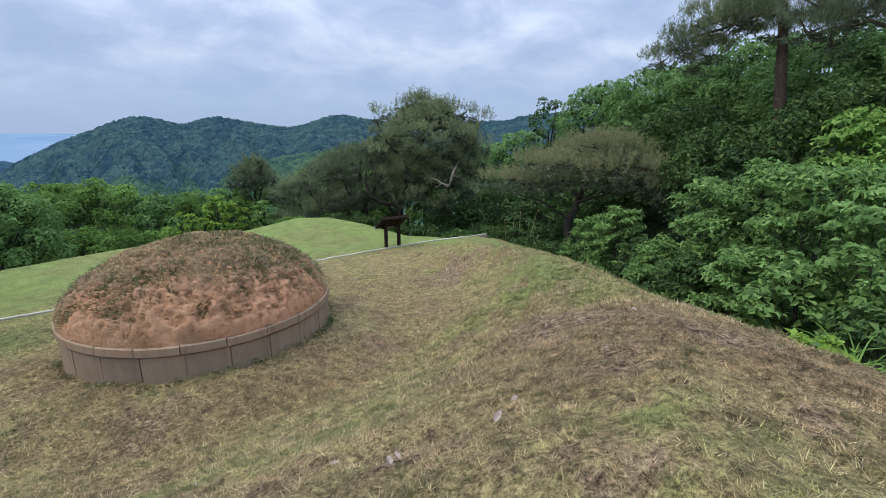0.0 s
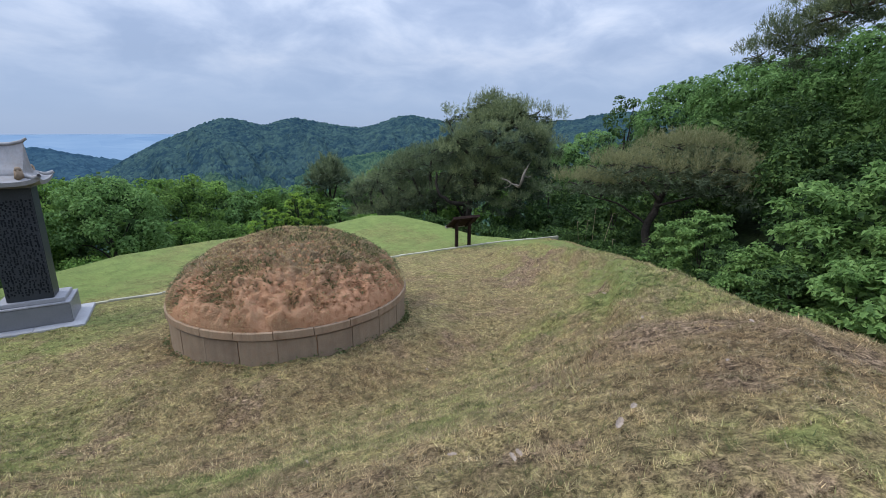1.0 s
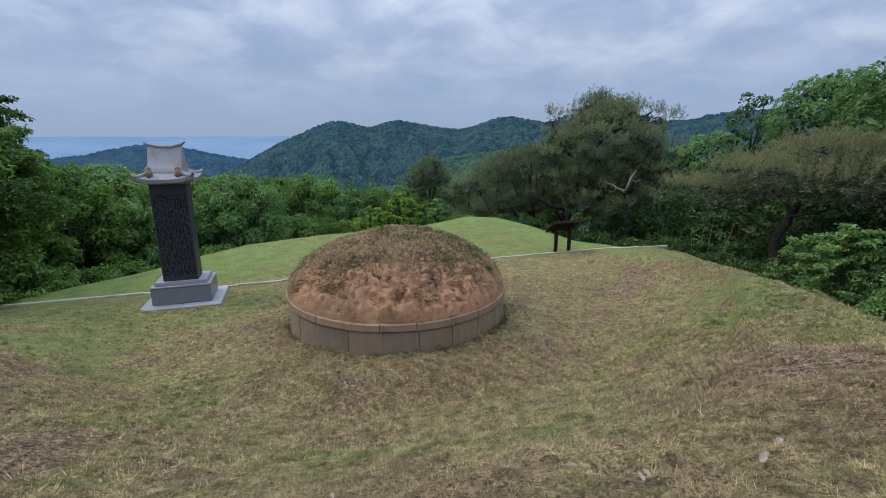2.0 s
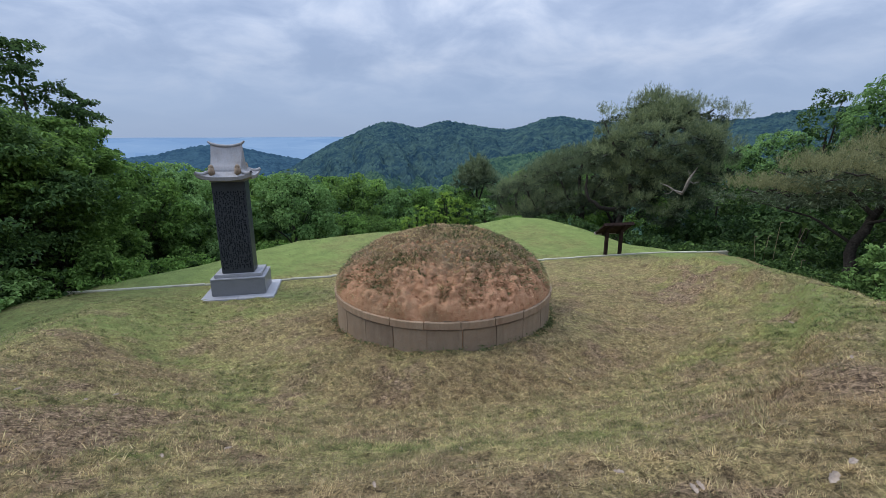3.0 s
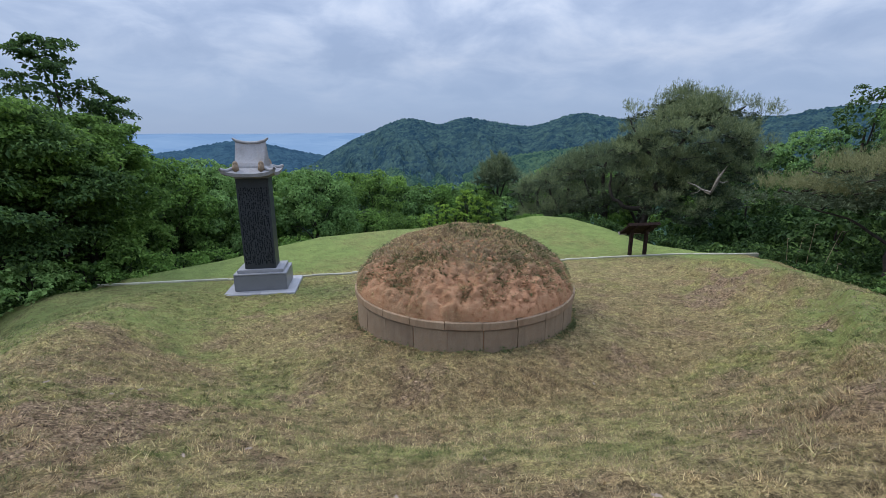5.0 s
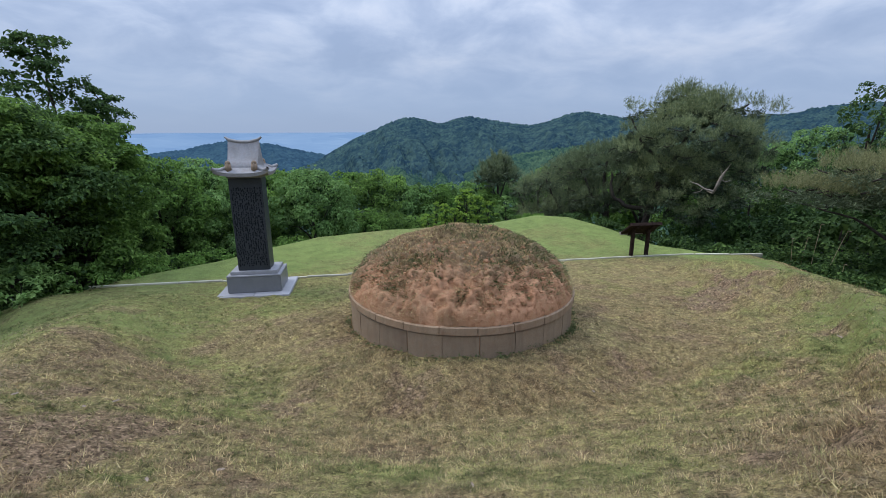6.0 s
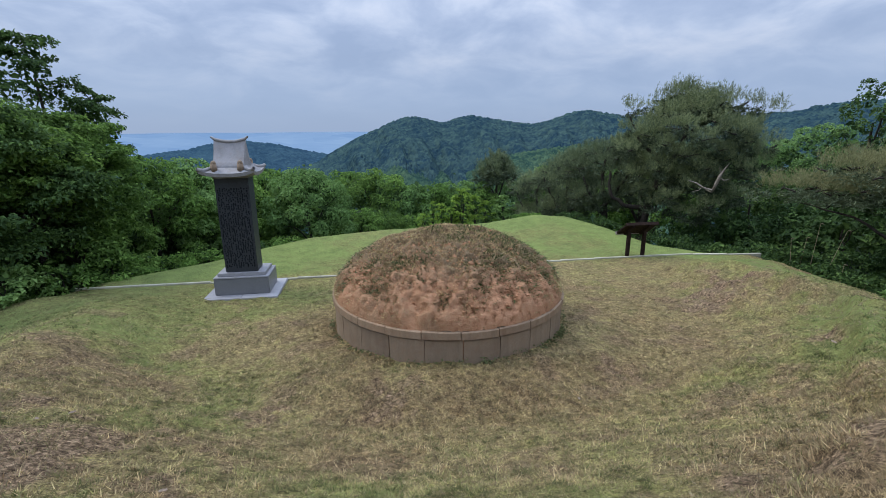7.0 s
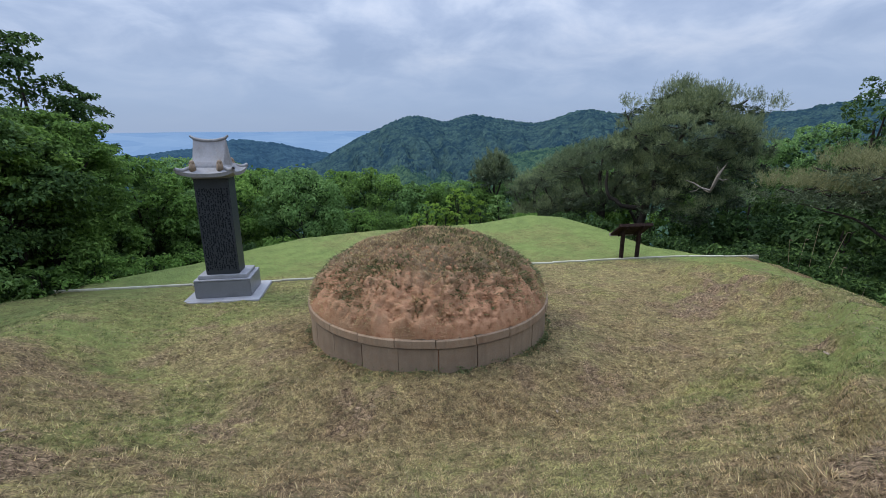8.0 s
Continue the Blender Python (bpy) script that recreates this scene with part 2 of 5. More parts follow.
M_CUT = k_cut.color(k_cut.ramp(k_cut.island(), [(0.0, (0.13, 0.092, 0.058)), (0.5, (0.22, 0.17, 0.102)), (1.0, (0.33, 0.272, 0.17))])).m
M_DRYLEAF = make_bark("dry_leaf", (0.22, 0.16, 0.115), (0.46, 0.39, 0.32))
# blue distance haze is painted into the mountain, far hill and plain colours
M_MOUNT = make_hill("hazed_wooded_mountain", (0.016, 0.038, 0.056), (0.052, 0.092, 0.084), 0.06, 8.0)
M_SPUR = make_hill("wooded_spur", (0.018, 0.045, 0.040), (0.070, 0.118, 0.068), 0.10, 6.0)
M_FARHILL = make_hill("hazed_wooded_hill", (0.022, 0.05, 0.078), (0.04, 0.08, 0.105), 0.035, 10.0)
M_PLAIN = make_hill("hazed_plain", (0.13, 0.20, 0.285), (0.17, 0.24, 0.315), 0.004, 0.5)

# ---- building helpers ----
rng = np.random.default_rng(7)


def mesh_of(name, verts, faces, mat, smooth=False):
    """A mesh from arrays: verts (n, 3), faces a list of index arrays, each (m, 3) or (m, 4)."""
    me = bpy.data.meshes.new(name)
    faces = [np.asarray(f) for f in faces if len(f)]
    loops = np.concatenate([f.ravel() for f in faces]).astype(np.int32)
    sizes = np.concatenate([np.full(len(f), f.shape[1]) for f in faces])
    me.vertices.add(len(verts))
    me.vertices.foreach_set("co", np.asarray(verts, np.float32).ravel())
    me.loops.add(len(loops))
    me.loops.foreach_set("vertex_index", loops)
    me.polygons.add(len(sizes))
    me.polygons.foreach_set("loop_start", np.r_[0, np.cumsum(sizes)[:-1]].astype(np.int32))
    me.polygons.foreach_set("use_smooth", np.full(len(sizes), smooth))
    me.update(calc_edges=True)
    me.materials.append(mat)
    return me


def empty(name, x, y, z, turn=0.0):
    ob = new(name)
    ob.matrix_world = pose(x, y, z, 0, 0, turn)
    ob.empty_display_size = 0.2
    return ob


def under(name, me, parent, label=""):
    ob = new(name, me)
    if parent is not None:
        ob.parent = parent
    return tagged(ob, label)


def part(name, bm, material, parent, label="", smooth=False):
    me = bpy.data.meshes.new(name)
    bmesh.ops.recalc_face_normals(bm, faces=bm.faces)
    bm.to_mesh(me)
    bm.free()
    me.materials.append(material)
    if smooth:
        me.polygons.foreach_set("use_smooth", np.full(len(me.polygons), True))
    return under(name, me, parent, label)


def block(x0, x1, y0, y1, z0, z1, bevel=0.0, bm=None):
    """A box with bevelled edges."""
    bm = bm or bmesh.new()
    got = bmesh.ops.create_cube(bm, size=1.0, matrix=Matrix.LocRotScale(((x0 + x1) / 2, (y0 + y1) / 2, (z0 + z1) / 2), None, (x1 - x0, y1 - y0, z1 - z0)))
    if bevel:
        edges = list({e for v in got["verts"] for e in v.link_edges})
        bmesh.ops.bevel(bm, geom=edges, offset=bevel, segments=2, affect="EDGES")
    return bm


def tube(points, radii, sides=8):
    """Vertices and quads of a bent, tapered limb."""
    p, r = np.asarray(points, float), np.asarray(radii, float)
    along = np.gradient(p, axis=0)
    along /= np.linalg.norm(along, axis=1)[:, None] + 1e-9
    ref = np.where(np.abs(along[:, 2:]) > 0.9, [[1.0, 0, 0]], [[0, 0, 1.0]])
    u = np.cross(along, ref)
    u /= np.linalg.norm(u, axis=1)[:, None]
    v = np.cross(along, u)
    a = np.linspace(0, 2 * np.pi, sides, endpoint=False)
    ring = p[:, None] + r[:, None, None] * (np.cos(a)[None, :, None] * u[:, None] + np.sin(a)[None, :, None] * v[:, None])
    i, j = np.meshgrid(np.arange(len(p) - 1), np.arange(sides), indexing="ij")
    k = (j + 1) % sides
    quads = np.stack([i * sides + j, i * sides + k, (i + 1) * sides + k, (i + 1) * sides + j], -1).reshape(-1, 4)
    return ring.reshape(-1, 3), quads


def tubes(limbs, sides=7):
    verts, quads, n = [], [], 0
    for p, r in limbs:
        v, q = tube(p, r, sides)
        verts.append(v)
        quads.append(q + n)
        n += len(v)
    return np.concatenate(verts), np.concatenate(quads)


def lattice(ix, iy, seed):
    h = (ix.astype(np.int64) * 374761393 + iy.astype(np.int64) * 668265263 + seed * 974711) & 0x7FFFFFFF
    h = ((h ^ (h >> 13)) * 1274126177) & 0x7FFFFFFF
    return ((h ^ (h >> 16)) & 0xFFFF) / 65535.0


def vnoise(x, y, seed=0):
    """Smooth value noise from 0 to 1."""
    x, y = np.asarray(x, float), np.asarray(y, float)
    ix, iy = np.floor(x), np.floor(y)
    fx, fy = x - ix, y - iy
    fx, fy = fx * fx * (3 - 2 * fx), fy * fy * (3 - 2 * fy)
    ix, iy = ix.astype(np.int64), iy.astype(np.int64)
    a, b = lattice(ix, iy, seed), lattice(ix + 1, iy, seed)
    c, d = lattice(ix, iy + 1, seed), lattice(ix + 1, iy + 1, seed)
    return (a * (1 - fx) + b * fx) * (1 - fy) + (c * (1 - fx) + d * fx) * fy


def fbm(x, y, seed=0, octaves=4):
    out, amp, tot = 0.0, 1.0, 0.0
    for o in range(octaves):
        out = out + amp * vnoise(np.asarray(x) * 2**o, np.asarray(y) * 2**o, seed + o)
        tot, amp = tot + amp, amp * 0.5
    return out / tot


def smooth(t):
    t = np.clip(t, 0, 1)
    return t * t * (3 - 2 * t)


# ---- the lie of the land ----
CX, CY = 1.228, -1.31            # centre of the burial mound
# The horseshoe bank round the mound, by the bearing from its centre (0: uphill): foot, crest distance, crest height
BANK_AT = [-180, -130, -110, -92, -80, -68, -47, -22, 0, 12, 22, 40, 53, 69, 88, 106, 130, 180]
BANK_FOOT = [7, 6.0, 4.9, 4.35, 4.05, 3.65, 3.15, 3.1, 3.0, 3.0, 3.05, 3.2, 3.3, 3.6, 4.5, 5.2, 6.5, 7]
BANK_FAR = [9, 7.5, 6.3, 5.9, 5.7, 5.6, 5.8, 6.6, 7.2, 6.7, 6.3, 5.9, 5.8, 6.3, 6.4, 7.4, 9, 9]
BANK_TOP = [0, 0.05, 0.36, 0.70, 0.91, 1.19, 1.55, 2.2, 2.68, 2.42, 2.08, 1.72, 1.45, 1.06, 0.80, 0.46, 0.05, 0]
# Outline of the mown hilltop
EDGE = [(2.6, -12.5), (2.9, -9.2), (3.8, -7.7), (4.7, -6.4), (5.9, -4.9), (7.3, -3.7), (8.8, -1.5), (9.8, 1.1), (10.9, 2.8), (9.6, 3.2), (8.9, 4.8), (8.6, 7.2), (7.8, 8.9), (6.6, 9.4), (4.4, 8.5), (0.4, 8.4), (-2.2, 7.5), (-3.3, 6.5), (-4.4, 5.2), (-5.8, 3.9), (-6.8, 2.9), (-7.1, 1.7), (-7.0, 0.5), (-6.5, -0.9), (-6.0, -2.6), (-5.8, -5), (-5.6, -8.5), (-5.2, -12.5)]


def outside(x, y):
    """Distance beyond the outline of the hilltop; negative inside."""
    e = np.array(EDGE, float)
    p = np.stack([x, y], -1)
    best, inside = np.full(x.shape, 1e9), np.zeros(x.shape, bool)
    for a, b in zip(e, np.roll(e, -1, 0)):
        d = b - a
        t = np.clip(((p - a) @ d) / (d @ d), 0, 1)
        best = np.minimum(best, np.linalg.norm(p - a - t[..., None] * d, axis=-1))
        cross = (a[1] > p[..., 1]) != (b[1] > p[..., 1])
        if abs(d[1]) > 1e-9:
            inside ^= cross & (p[..., 0] < d[0] * (p[..., 1] - a[1]) / d[1] + a[0])
    return np.where(inside, -best, best)


def shoulder(x, y, phi, far):
    """Distance from the mound of the broken shoulder along the inside of the bank."""
    return far - 1.12 + 0.42 * smooth((phi - 20) / 35) + 0.5 * (fbm(x * 1.6, y * 1.6, 5, 3) - 0.5)


def treads(x, y, d, phi, foot, far):
    """Small worn steps along the inner face of the bank: the phase of each step, and how clear they are."""
    run = (d + 0.9 * (fbm(x * 0.9, y * 0.9, 15, 3) - 0.5)) / 0.42
    clear = smooth((fbm(x * 1.7, y * 1.7, 25, 2) - 0.32) / 0.2) * smooth((d - foot - 0.2) / 0.6) * smooth((far + 0.2 - d) / 0.5) * smooth((phi - 15) / 20) * smooth((2.0 - y) / 1.0)
    return run - np.floor(run), clear


def height(x, y):
    """Height of the ground."""
    x, y = np.asarray(x, float), np.asarray(y, float)
    dx, dy = x - CX, y - CY
    d, phi = np.hypot(dx, dy), np.degrees(np.arctan2(dx, -dy))
    floor = np.clip(0.085 * (1.8 - y), 0, 0.29) * smooth((3.2 - y) / 3)
    floor = floor + (0.12 + 0.14 * np.cos(np.radians(phi))) * np.exp(-np.clip(d - 1.9, 0, 9) ** 2 / 1.5) * smooth((2.0 - y) / 2.5)
    foot, far, top = (np.interp(phi, BANK_AT, v) for v in (BANK_FOOT, BANK_FAR, BANK_TOP))
    t = np.clip((d - foot) / (far - foot), 0, 1.0)
    straight = smooth((55 - np.abs(phi)) / 30)
    t = (0.45 + 0.4 * straight) * t + (0.55 - 0.4 * straight) * smooth(t)
    z = floor + np.maximum(top - floor, 0) * t * smooth((2.7 - y) / 2.4)
    z = z - np.where(phi < 0, 0.26, 0.15) * np.clip(d - far - 0.15, 0, 2.4) * smooth((np.abs(phi) - 35) / 25) * smooth((1.5 - y) / 2)
    # lower lawn beyond the kerb: a dip, then a low rise
    z = z - 0.10 * smooth((y - 2.85) / 2.0) + 0.18 * np.exp(-((x - 6.6) ** 2 / 14 + (y - 9.6) ** 2 / 6))
    z = z + 0.05 * (fbm(x * 0.9, y * 0.9, 3, 3) - 0.5) * (1 - 0.9 * np.exp(-((y - 2.75) / 0.5) ** 2)) + 0.075 * (fbm(x * 3.2, y * 3.2, 9, 3) - 0.5) * smooth((2.4 - y) / 1.0) + 0.06 * (fbm(x * 8, y * 8, 19, 2) - 0.5) * smooth((2.4 - y) / 1.0) - 0.02 * np.exp(-((y - 2.75) / 0.6) ** 2)
    # a broken shoulder along the inside of the bank, gullies, a hump and a hollow
    lip = shoulder(x, y, phi, far)
    z = z + 0.22 * smooth((d - lip) / 0.16) * np.exp(-np.clip(d - lip, 0, 9) / 0.8) * smooth((phi - 2) / 10) * smooth((102 - phi) / 20)
    z = z + 0.12 * np.exp(-((d - 5.9) / 0.9) ** 2) * smooth((24 - np.abs(phi - 2)) / 14)
    step_at, where = treads(x, y, d, phi, foot, far)
    z = z + 0.16 * (smooth(step_at / 0.3) - step_at) * where
    z = z + 0.22 * (fbm(x * 2.4, y * 2.4, 29, 3) - 0.5) * np.exp(-(((x - 6.6) / 1.3) ** 2 + ((y + 1.0) / 1.2) ** 2)) - 0.2 * np.exp(-(((x - 7.3) / 0.35) ** 2 + ((y + 0.62) / 0.22) ** 2))
    z = z + 0.13 * np.exp(-(((x + 4.15) / 0.65) ** 2 + ((y + 2.65) / 0.6) ** 2)) - 0.10 * np.exp(-(((x + 3.1) / 0.55) ** 2 + ((y + 2.1) / 0.6) ** 2))
    z = z - 0.03 * np.exp(-(((x + 2.88) / 0.95) ** 4 + ((y - 1.9) / 0.85) ** 4))
    s = outside(x, y)
    so = np.clip(s + 0.25, 0, None)
    so = so * so / (so + 0.5)
    az = np.degrees(np.arctan2(x + 0.3, y + 8.9))
    right = smooth((az - 38) / 24) * smooth((178 - az) / 60)
    left_drop = 0.5 * np.minimum(so, 16) + 0.27 * np.clip(so - 16, 0, 1000)
    right_drop = 0.5 * np.minimum(so, 3) - 0.25 * np.clip(so - 3.5, 0, 16)
    back = smooth((-10.5 - y) / 8)
    drop = left_drop * (1 - right) + right_drop * right
    drop = drop * (1 - back) - 0.12 * np.clip(-10.5 - y, 0, 90) * back
    return z - np.where(s > -0.25, drop, 0)


# Worn, brown patches of the turf and fresh green ones: x, y, size, strength
WORN = [(6.2, -1.25, 0.9, 1.25), (7.2, -0.7, 0.5, 1.7), (3.2, -3.4, 0.6, 0.8), (5.2, -4.35, 0.32, 1.1), (2.3, -7.05, 0.5, 1.1), (1.7, -6.95, 0.35, 1.0), (-4.0, -2.75, 0.6, 0.5), (-2.45, -5.35, 0.5, 1.3), (-2.3, -6.3, 0.4, 1.0),
        (-1.0, -6.4, 0.4, 1.0), (-1.3, -3.8, 0.5, 1.0), (2.85, -6.7, 0.5, 1.1), (1.05, -8.5, 0.3, 0.9), (1.9, -8.7, 0.3, 0.8), (1.8, -7.95, 0.32, 1.1), (0.85, -7.9, 0.28, 1.0), (0.05, -3.75, 0.55, 0.8), (3.4, -7.6, 0.4, 0.5), (-1.35, -5.9, 0.35, 0.9), (2.5, -8.2, 0.3, 0.9), (-2.1, -5.9, 0.4, 1.0), (-1.75, -6.8, 0.35, 1.0), (-3.0, -4.6, 0.4, 0.9), (-1.8, -5.0, 0.6, 0.8), (-2.9, -5.6, 0.6, 0.9), (-1.0, -5.3, 0.4, 0.6), (-3.3, -3.8, 0.5, 0.7), (2.7, -7.4, 0.5, 0.9)]
FRESH = [(-3.1, -2.2, 0.6, 0.25), (2.45, -7.7, 0.28, 0.3), (-1.95, -4.3, 0.4, 0.22), (1.35, -8.35, 0.18, 0.4), (0.3, -8.0, 0.25, 0.25), (1.0, -8.9, 0.16, 0.35), (0.2, -3.3, 0.25, 0.15), (1.6, -8.6, 0.12, 0.35), (2.2, -8.3, 0.15, 0.3), (-1.7, -6.2, 0.15, 0.35), (-4.9, -2.9, 0.35, 0.3)]


def bare(x, y):
    """Where the turf is worn to dead brown thatch and earth, 0 to 1, with ragged edges; tread grooves get it as painted
    shade.
    """
    x, y = np.asarray(x, float), np.asarray(y, float)
    m = sum(0.85 * amt * np.exp(-((x - px) ** 2 + (y - py) ** 2) / (0.7 * ps * ps)) for px, py, ps, amt in WORN)
    rag = 0.6 * (fbm(x * 4.5, y * 4.5, 41, 4) - 0.5) + 0.7 * (fbm(x * 15, y * 15, 45, 3) - 0.5)
    spots = smooth((fbm(x * 2.3 + 7, y * 2.3, 43, 4) - 0.60) / 0.10) * smooth((1.8 - y) / 1.5)
    d, phi = np.hypot(x - CX, y - CY), np.degrees(np.arctan2(x - CX, -(y - CY)))
    step_at, where = treads(x, y, d, phi, np.interp(phi, BANK_AT, BANK_FOOT), np.interp(phi, BANK_AT, BANK_FAR))
    far = np.interp(phi, BANK_AT, BANK_FAR)
    off = d - shoulder(x, y, phi, far)
    spots = spots + 1.0 * np.exp(-((off - 0.06) / 0.10) ** 2) * smooth((phi - 4) / 8) * smooth((3.4 - x) / 0.8) * smooth((rag + 0.1) / 0.2)
    # brown along the tread grooves stands in for their shading
    spots = spots + 0.4 * smooth((0.2 - np.abs(step_at - 0.1)) / 0.15) * where * smooth((rag + 0.13) / 0.25)
    return np.clip(0.95 * smooth((m + 1.5 * rag - 0.42) / 0.55) * smooth(m / 0.2) + 0.4 * spots, 0, 1)


def greenness(x, y):
    """How green the turf is: 0 dry straw, 1 fresh."""
    x, y = np.asarray(x, float), np.asarray(y, float)
    d, phi = np.hypot(x - CX, y - CY), np.degrees(np.arctan2(x - CX, -(y - CY)))
    g = 0.31 + 0.32 * smooth((y - 2.6) / 0.7) + 0.14 * smooth((y + 2.5) / 4)
    g += 0.22 * smooth((-x - 0.5) / 2.5) * smooth((y + 5.0) / 4)
    g += 0.08 * smooth((-x - 0.8) / 1.6)
    g += 0.46 * np.exp(-((outside(x, y) + 0.65) / 0.6) ** 2) * smooth((x - 3.0) / 1.4)
    far = np.interp(phi, BANK_AT, BANK_FAR)
    off = d - shoulder(x, y, phi, far)
    g += 0.17 * np.exp(-((off + 0.9) / 0.7) ** 2) * smooth((phi + 80) / 30) * smooth((115 - phi) / 20)
    g -= 0.24 * smooth((off + 0.05) / 0.15) * smooth((1.7 - off) / 0.8) * smooth((phi + 2) / 8) * smooth((3.3 - x) / 0.6)
    g -= 0.09 * np.exp(-((d - 2.7) / 0.5) ** 2) * smooth((70 - np.abs(phi)) / 40)
    tuftiness = smooth((fbm(x * 7, y * 7, 47, 3) - 0.38) / 0.2)
    for px, py, ps, amt in FRESH:
        g += amt * np.exp(-((x - px) ** 2 + (y - py) ** 2) / (ps * ps)) * tuftiness
    g += 0.5 * (fbm(x * 0.8, y * 0.8, 21, 3) - 0.5) - 0.3 * bare(x, y)
    return np.clip(g, 0.02, 0.98)


def set_turf(me, values):
    me.attributes.new("turf", "FLOAT", "POINT").data.foreach_set("value", np.asarray(values, np.float32))


def set_tone(me, values):
    me.attributes.new("tone", "FLOAT", "POINT").data.foreach_set("value", np.asarray(values, np.float32))


def graded(lo, hi, step, lo2, hi2, step2, out, grow):
    """Grid lines: fine between lo and hi, coarser to lo2 and hi2, then ever wider, to -out and +out."""
    mid = list(np.arange(lo2, lo, step2)) + list(np.arange(lo, hi, step)) + list(np.arange(hi, hi2 + step2 / 2, step2))
    w, up = step2, [mid[-1]]
    while up[-1] < out:
        w *= grow
        up.append(up[-1] + w)
    w, dn = step2, [mid[0]]
    while dn[-1] > -out:
        w *= grow
        dn.append(dn[-1] - w)
    return np.array(dn[:0:-1] + mid + up[1:])


def build_ground():
    gx, gy = graded(-5.6, 8.6, 0.066, -9, 12, 0.16, 4500, 1.2), graded(-9.6, 2.4, 0.066, -11, 11, 0.16, 4500, 1.2)
    x, y = np.meshgrid(gx, gy)
    z = height(x, y)
    nx, ny = len(gx), len(gy)
    i, j = np.meshgrid(np.arange(ny - 1), np.arange(nx - 1), indexing="ij")
    q = np.stack([i * nx + j, i * nx + j + 1, (i + 1) * nx + j + 1, (i + 1) * nx + j], -1).reshape(-1, 4)
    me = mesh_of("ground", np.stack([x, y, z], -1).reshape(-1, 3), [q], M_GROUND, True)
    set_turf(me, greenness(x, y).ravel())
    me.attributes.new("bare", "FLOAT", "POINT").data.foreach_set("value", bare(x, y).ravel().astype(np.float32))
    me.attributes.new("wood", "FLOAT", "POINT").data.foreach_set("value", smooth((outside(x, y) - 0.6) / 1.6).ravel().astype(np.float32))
    tagged(new("ground", me), "mown hilltop lawn with dry straw patches and banks", "ground", kind="structure")


build_ground()


# ---- far hills and plain ----
def ridge(name, label, mat, az, tan, r_far, r_near, z_near, rough, seed, cols=480, rows=130, canopy=11.0):
    """A wooded ridge: its skyline by bearing and rise as seen from the hilltop."""
    ang = np.linspace(az[0], az[-1], cols)
    sky = np.interp(ang, az, tan)
    k = np.hanning(9)
    sky = np.convolve(np.pad(sky, 4, "edge"), k / k.sum(), "valid")
    t = np.linspace(0, 1.35, rows)[:, None]
    r = r_near + (r_far - r_near) * t
    crest = 3.5 + sky * r_far
    bulge = fbm(ang[None] * 0.55 + 4 * t, t * 4 + 0 * ang[None], seed, 2) - 0.5
    z = z_near + (crest - z_near)[None] * np.minimum(t, 1) ** 0.8 - np.clip(t - 1, 0, 1) * 900
    rib = 2 * fbm(ang[None] * 0.45 + 1.5 * t, t * 0.8 + 0 * ang[None], seed + 3, 2) - 0.5
    z = z + (bulge + 0.3 * (rib - 0.5)) * rough * np.sin(np.pi * np.clip(t, 0, 1))
    z = z + canopy * (rng.random(z.shape) - 0.5) * np.clip(t * 6, 0, 1)
    a = np.radians(ang)[None]
    v = np.stack([r * np.sin(a) - 0.3, r * np.cos(a) - 8.9, z], -1).reshape(-1, 3)
    i, j = np.meshgrid(np.arange(rows - 1), np.arange(cols - 1), indexing="ij")
    q = np.stack([i * cols + j, i * cols + j + 1, (i + 1) * cols + j + 1, (i + 1) * cols + j], -1).reshape(-1, 4)
    tagged(new(name, mesh_of(name, v, [q], mat, True)), label, "mountain", kind="structure")


ridge("mountain_ridge", "wooded mountain ridge with three rounded peaks, haze painted blue", M_MOUNT,
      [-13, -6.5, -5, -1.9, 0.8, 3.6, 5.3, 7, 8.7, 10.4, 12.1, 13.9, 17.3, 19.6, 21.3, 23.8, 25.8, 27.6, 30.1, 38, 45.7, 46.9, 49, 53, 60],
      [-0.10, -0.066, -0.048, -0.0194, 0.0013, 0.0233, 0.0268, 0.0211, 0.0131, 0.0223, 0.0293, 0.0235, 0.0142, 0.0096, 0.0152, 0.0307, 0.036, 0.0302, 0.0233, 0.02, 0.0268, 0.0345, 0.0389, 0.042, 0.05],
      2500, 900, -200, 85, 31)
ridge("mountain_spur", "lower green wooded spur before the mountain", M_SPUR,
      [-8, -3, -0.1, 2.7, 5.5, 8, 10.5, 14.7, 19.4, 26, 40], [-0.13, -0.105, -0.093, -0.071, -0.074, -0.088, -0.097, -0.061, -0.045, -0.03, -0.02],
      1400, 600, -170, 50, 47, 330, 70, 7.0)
ridge("far_hill", "low distant wooded hill with blue haze painted into its colour", M_FARHILL,
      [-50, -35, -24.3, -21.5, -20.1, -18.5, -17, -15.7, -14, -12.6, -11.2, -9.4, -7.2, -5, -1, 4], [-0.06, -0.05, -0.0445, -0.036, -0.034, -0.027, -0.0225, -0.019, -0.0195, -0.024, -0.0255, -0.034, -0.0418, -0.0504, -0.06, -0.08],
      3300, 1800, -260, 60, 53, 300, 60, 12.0)


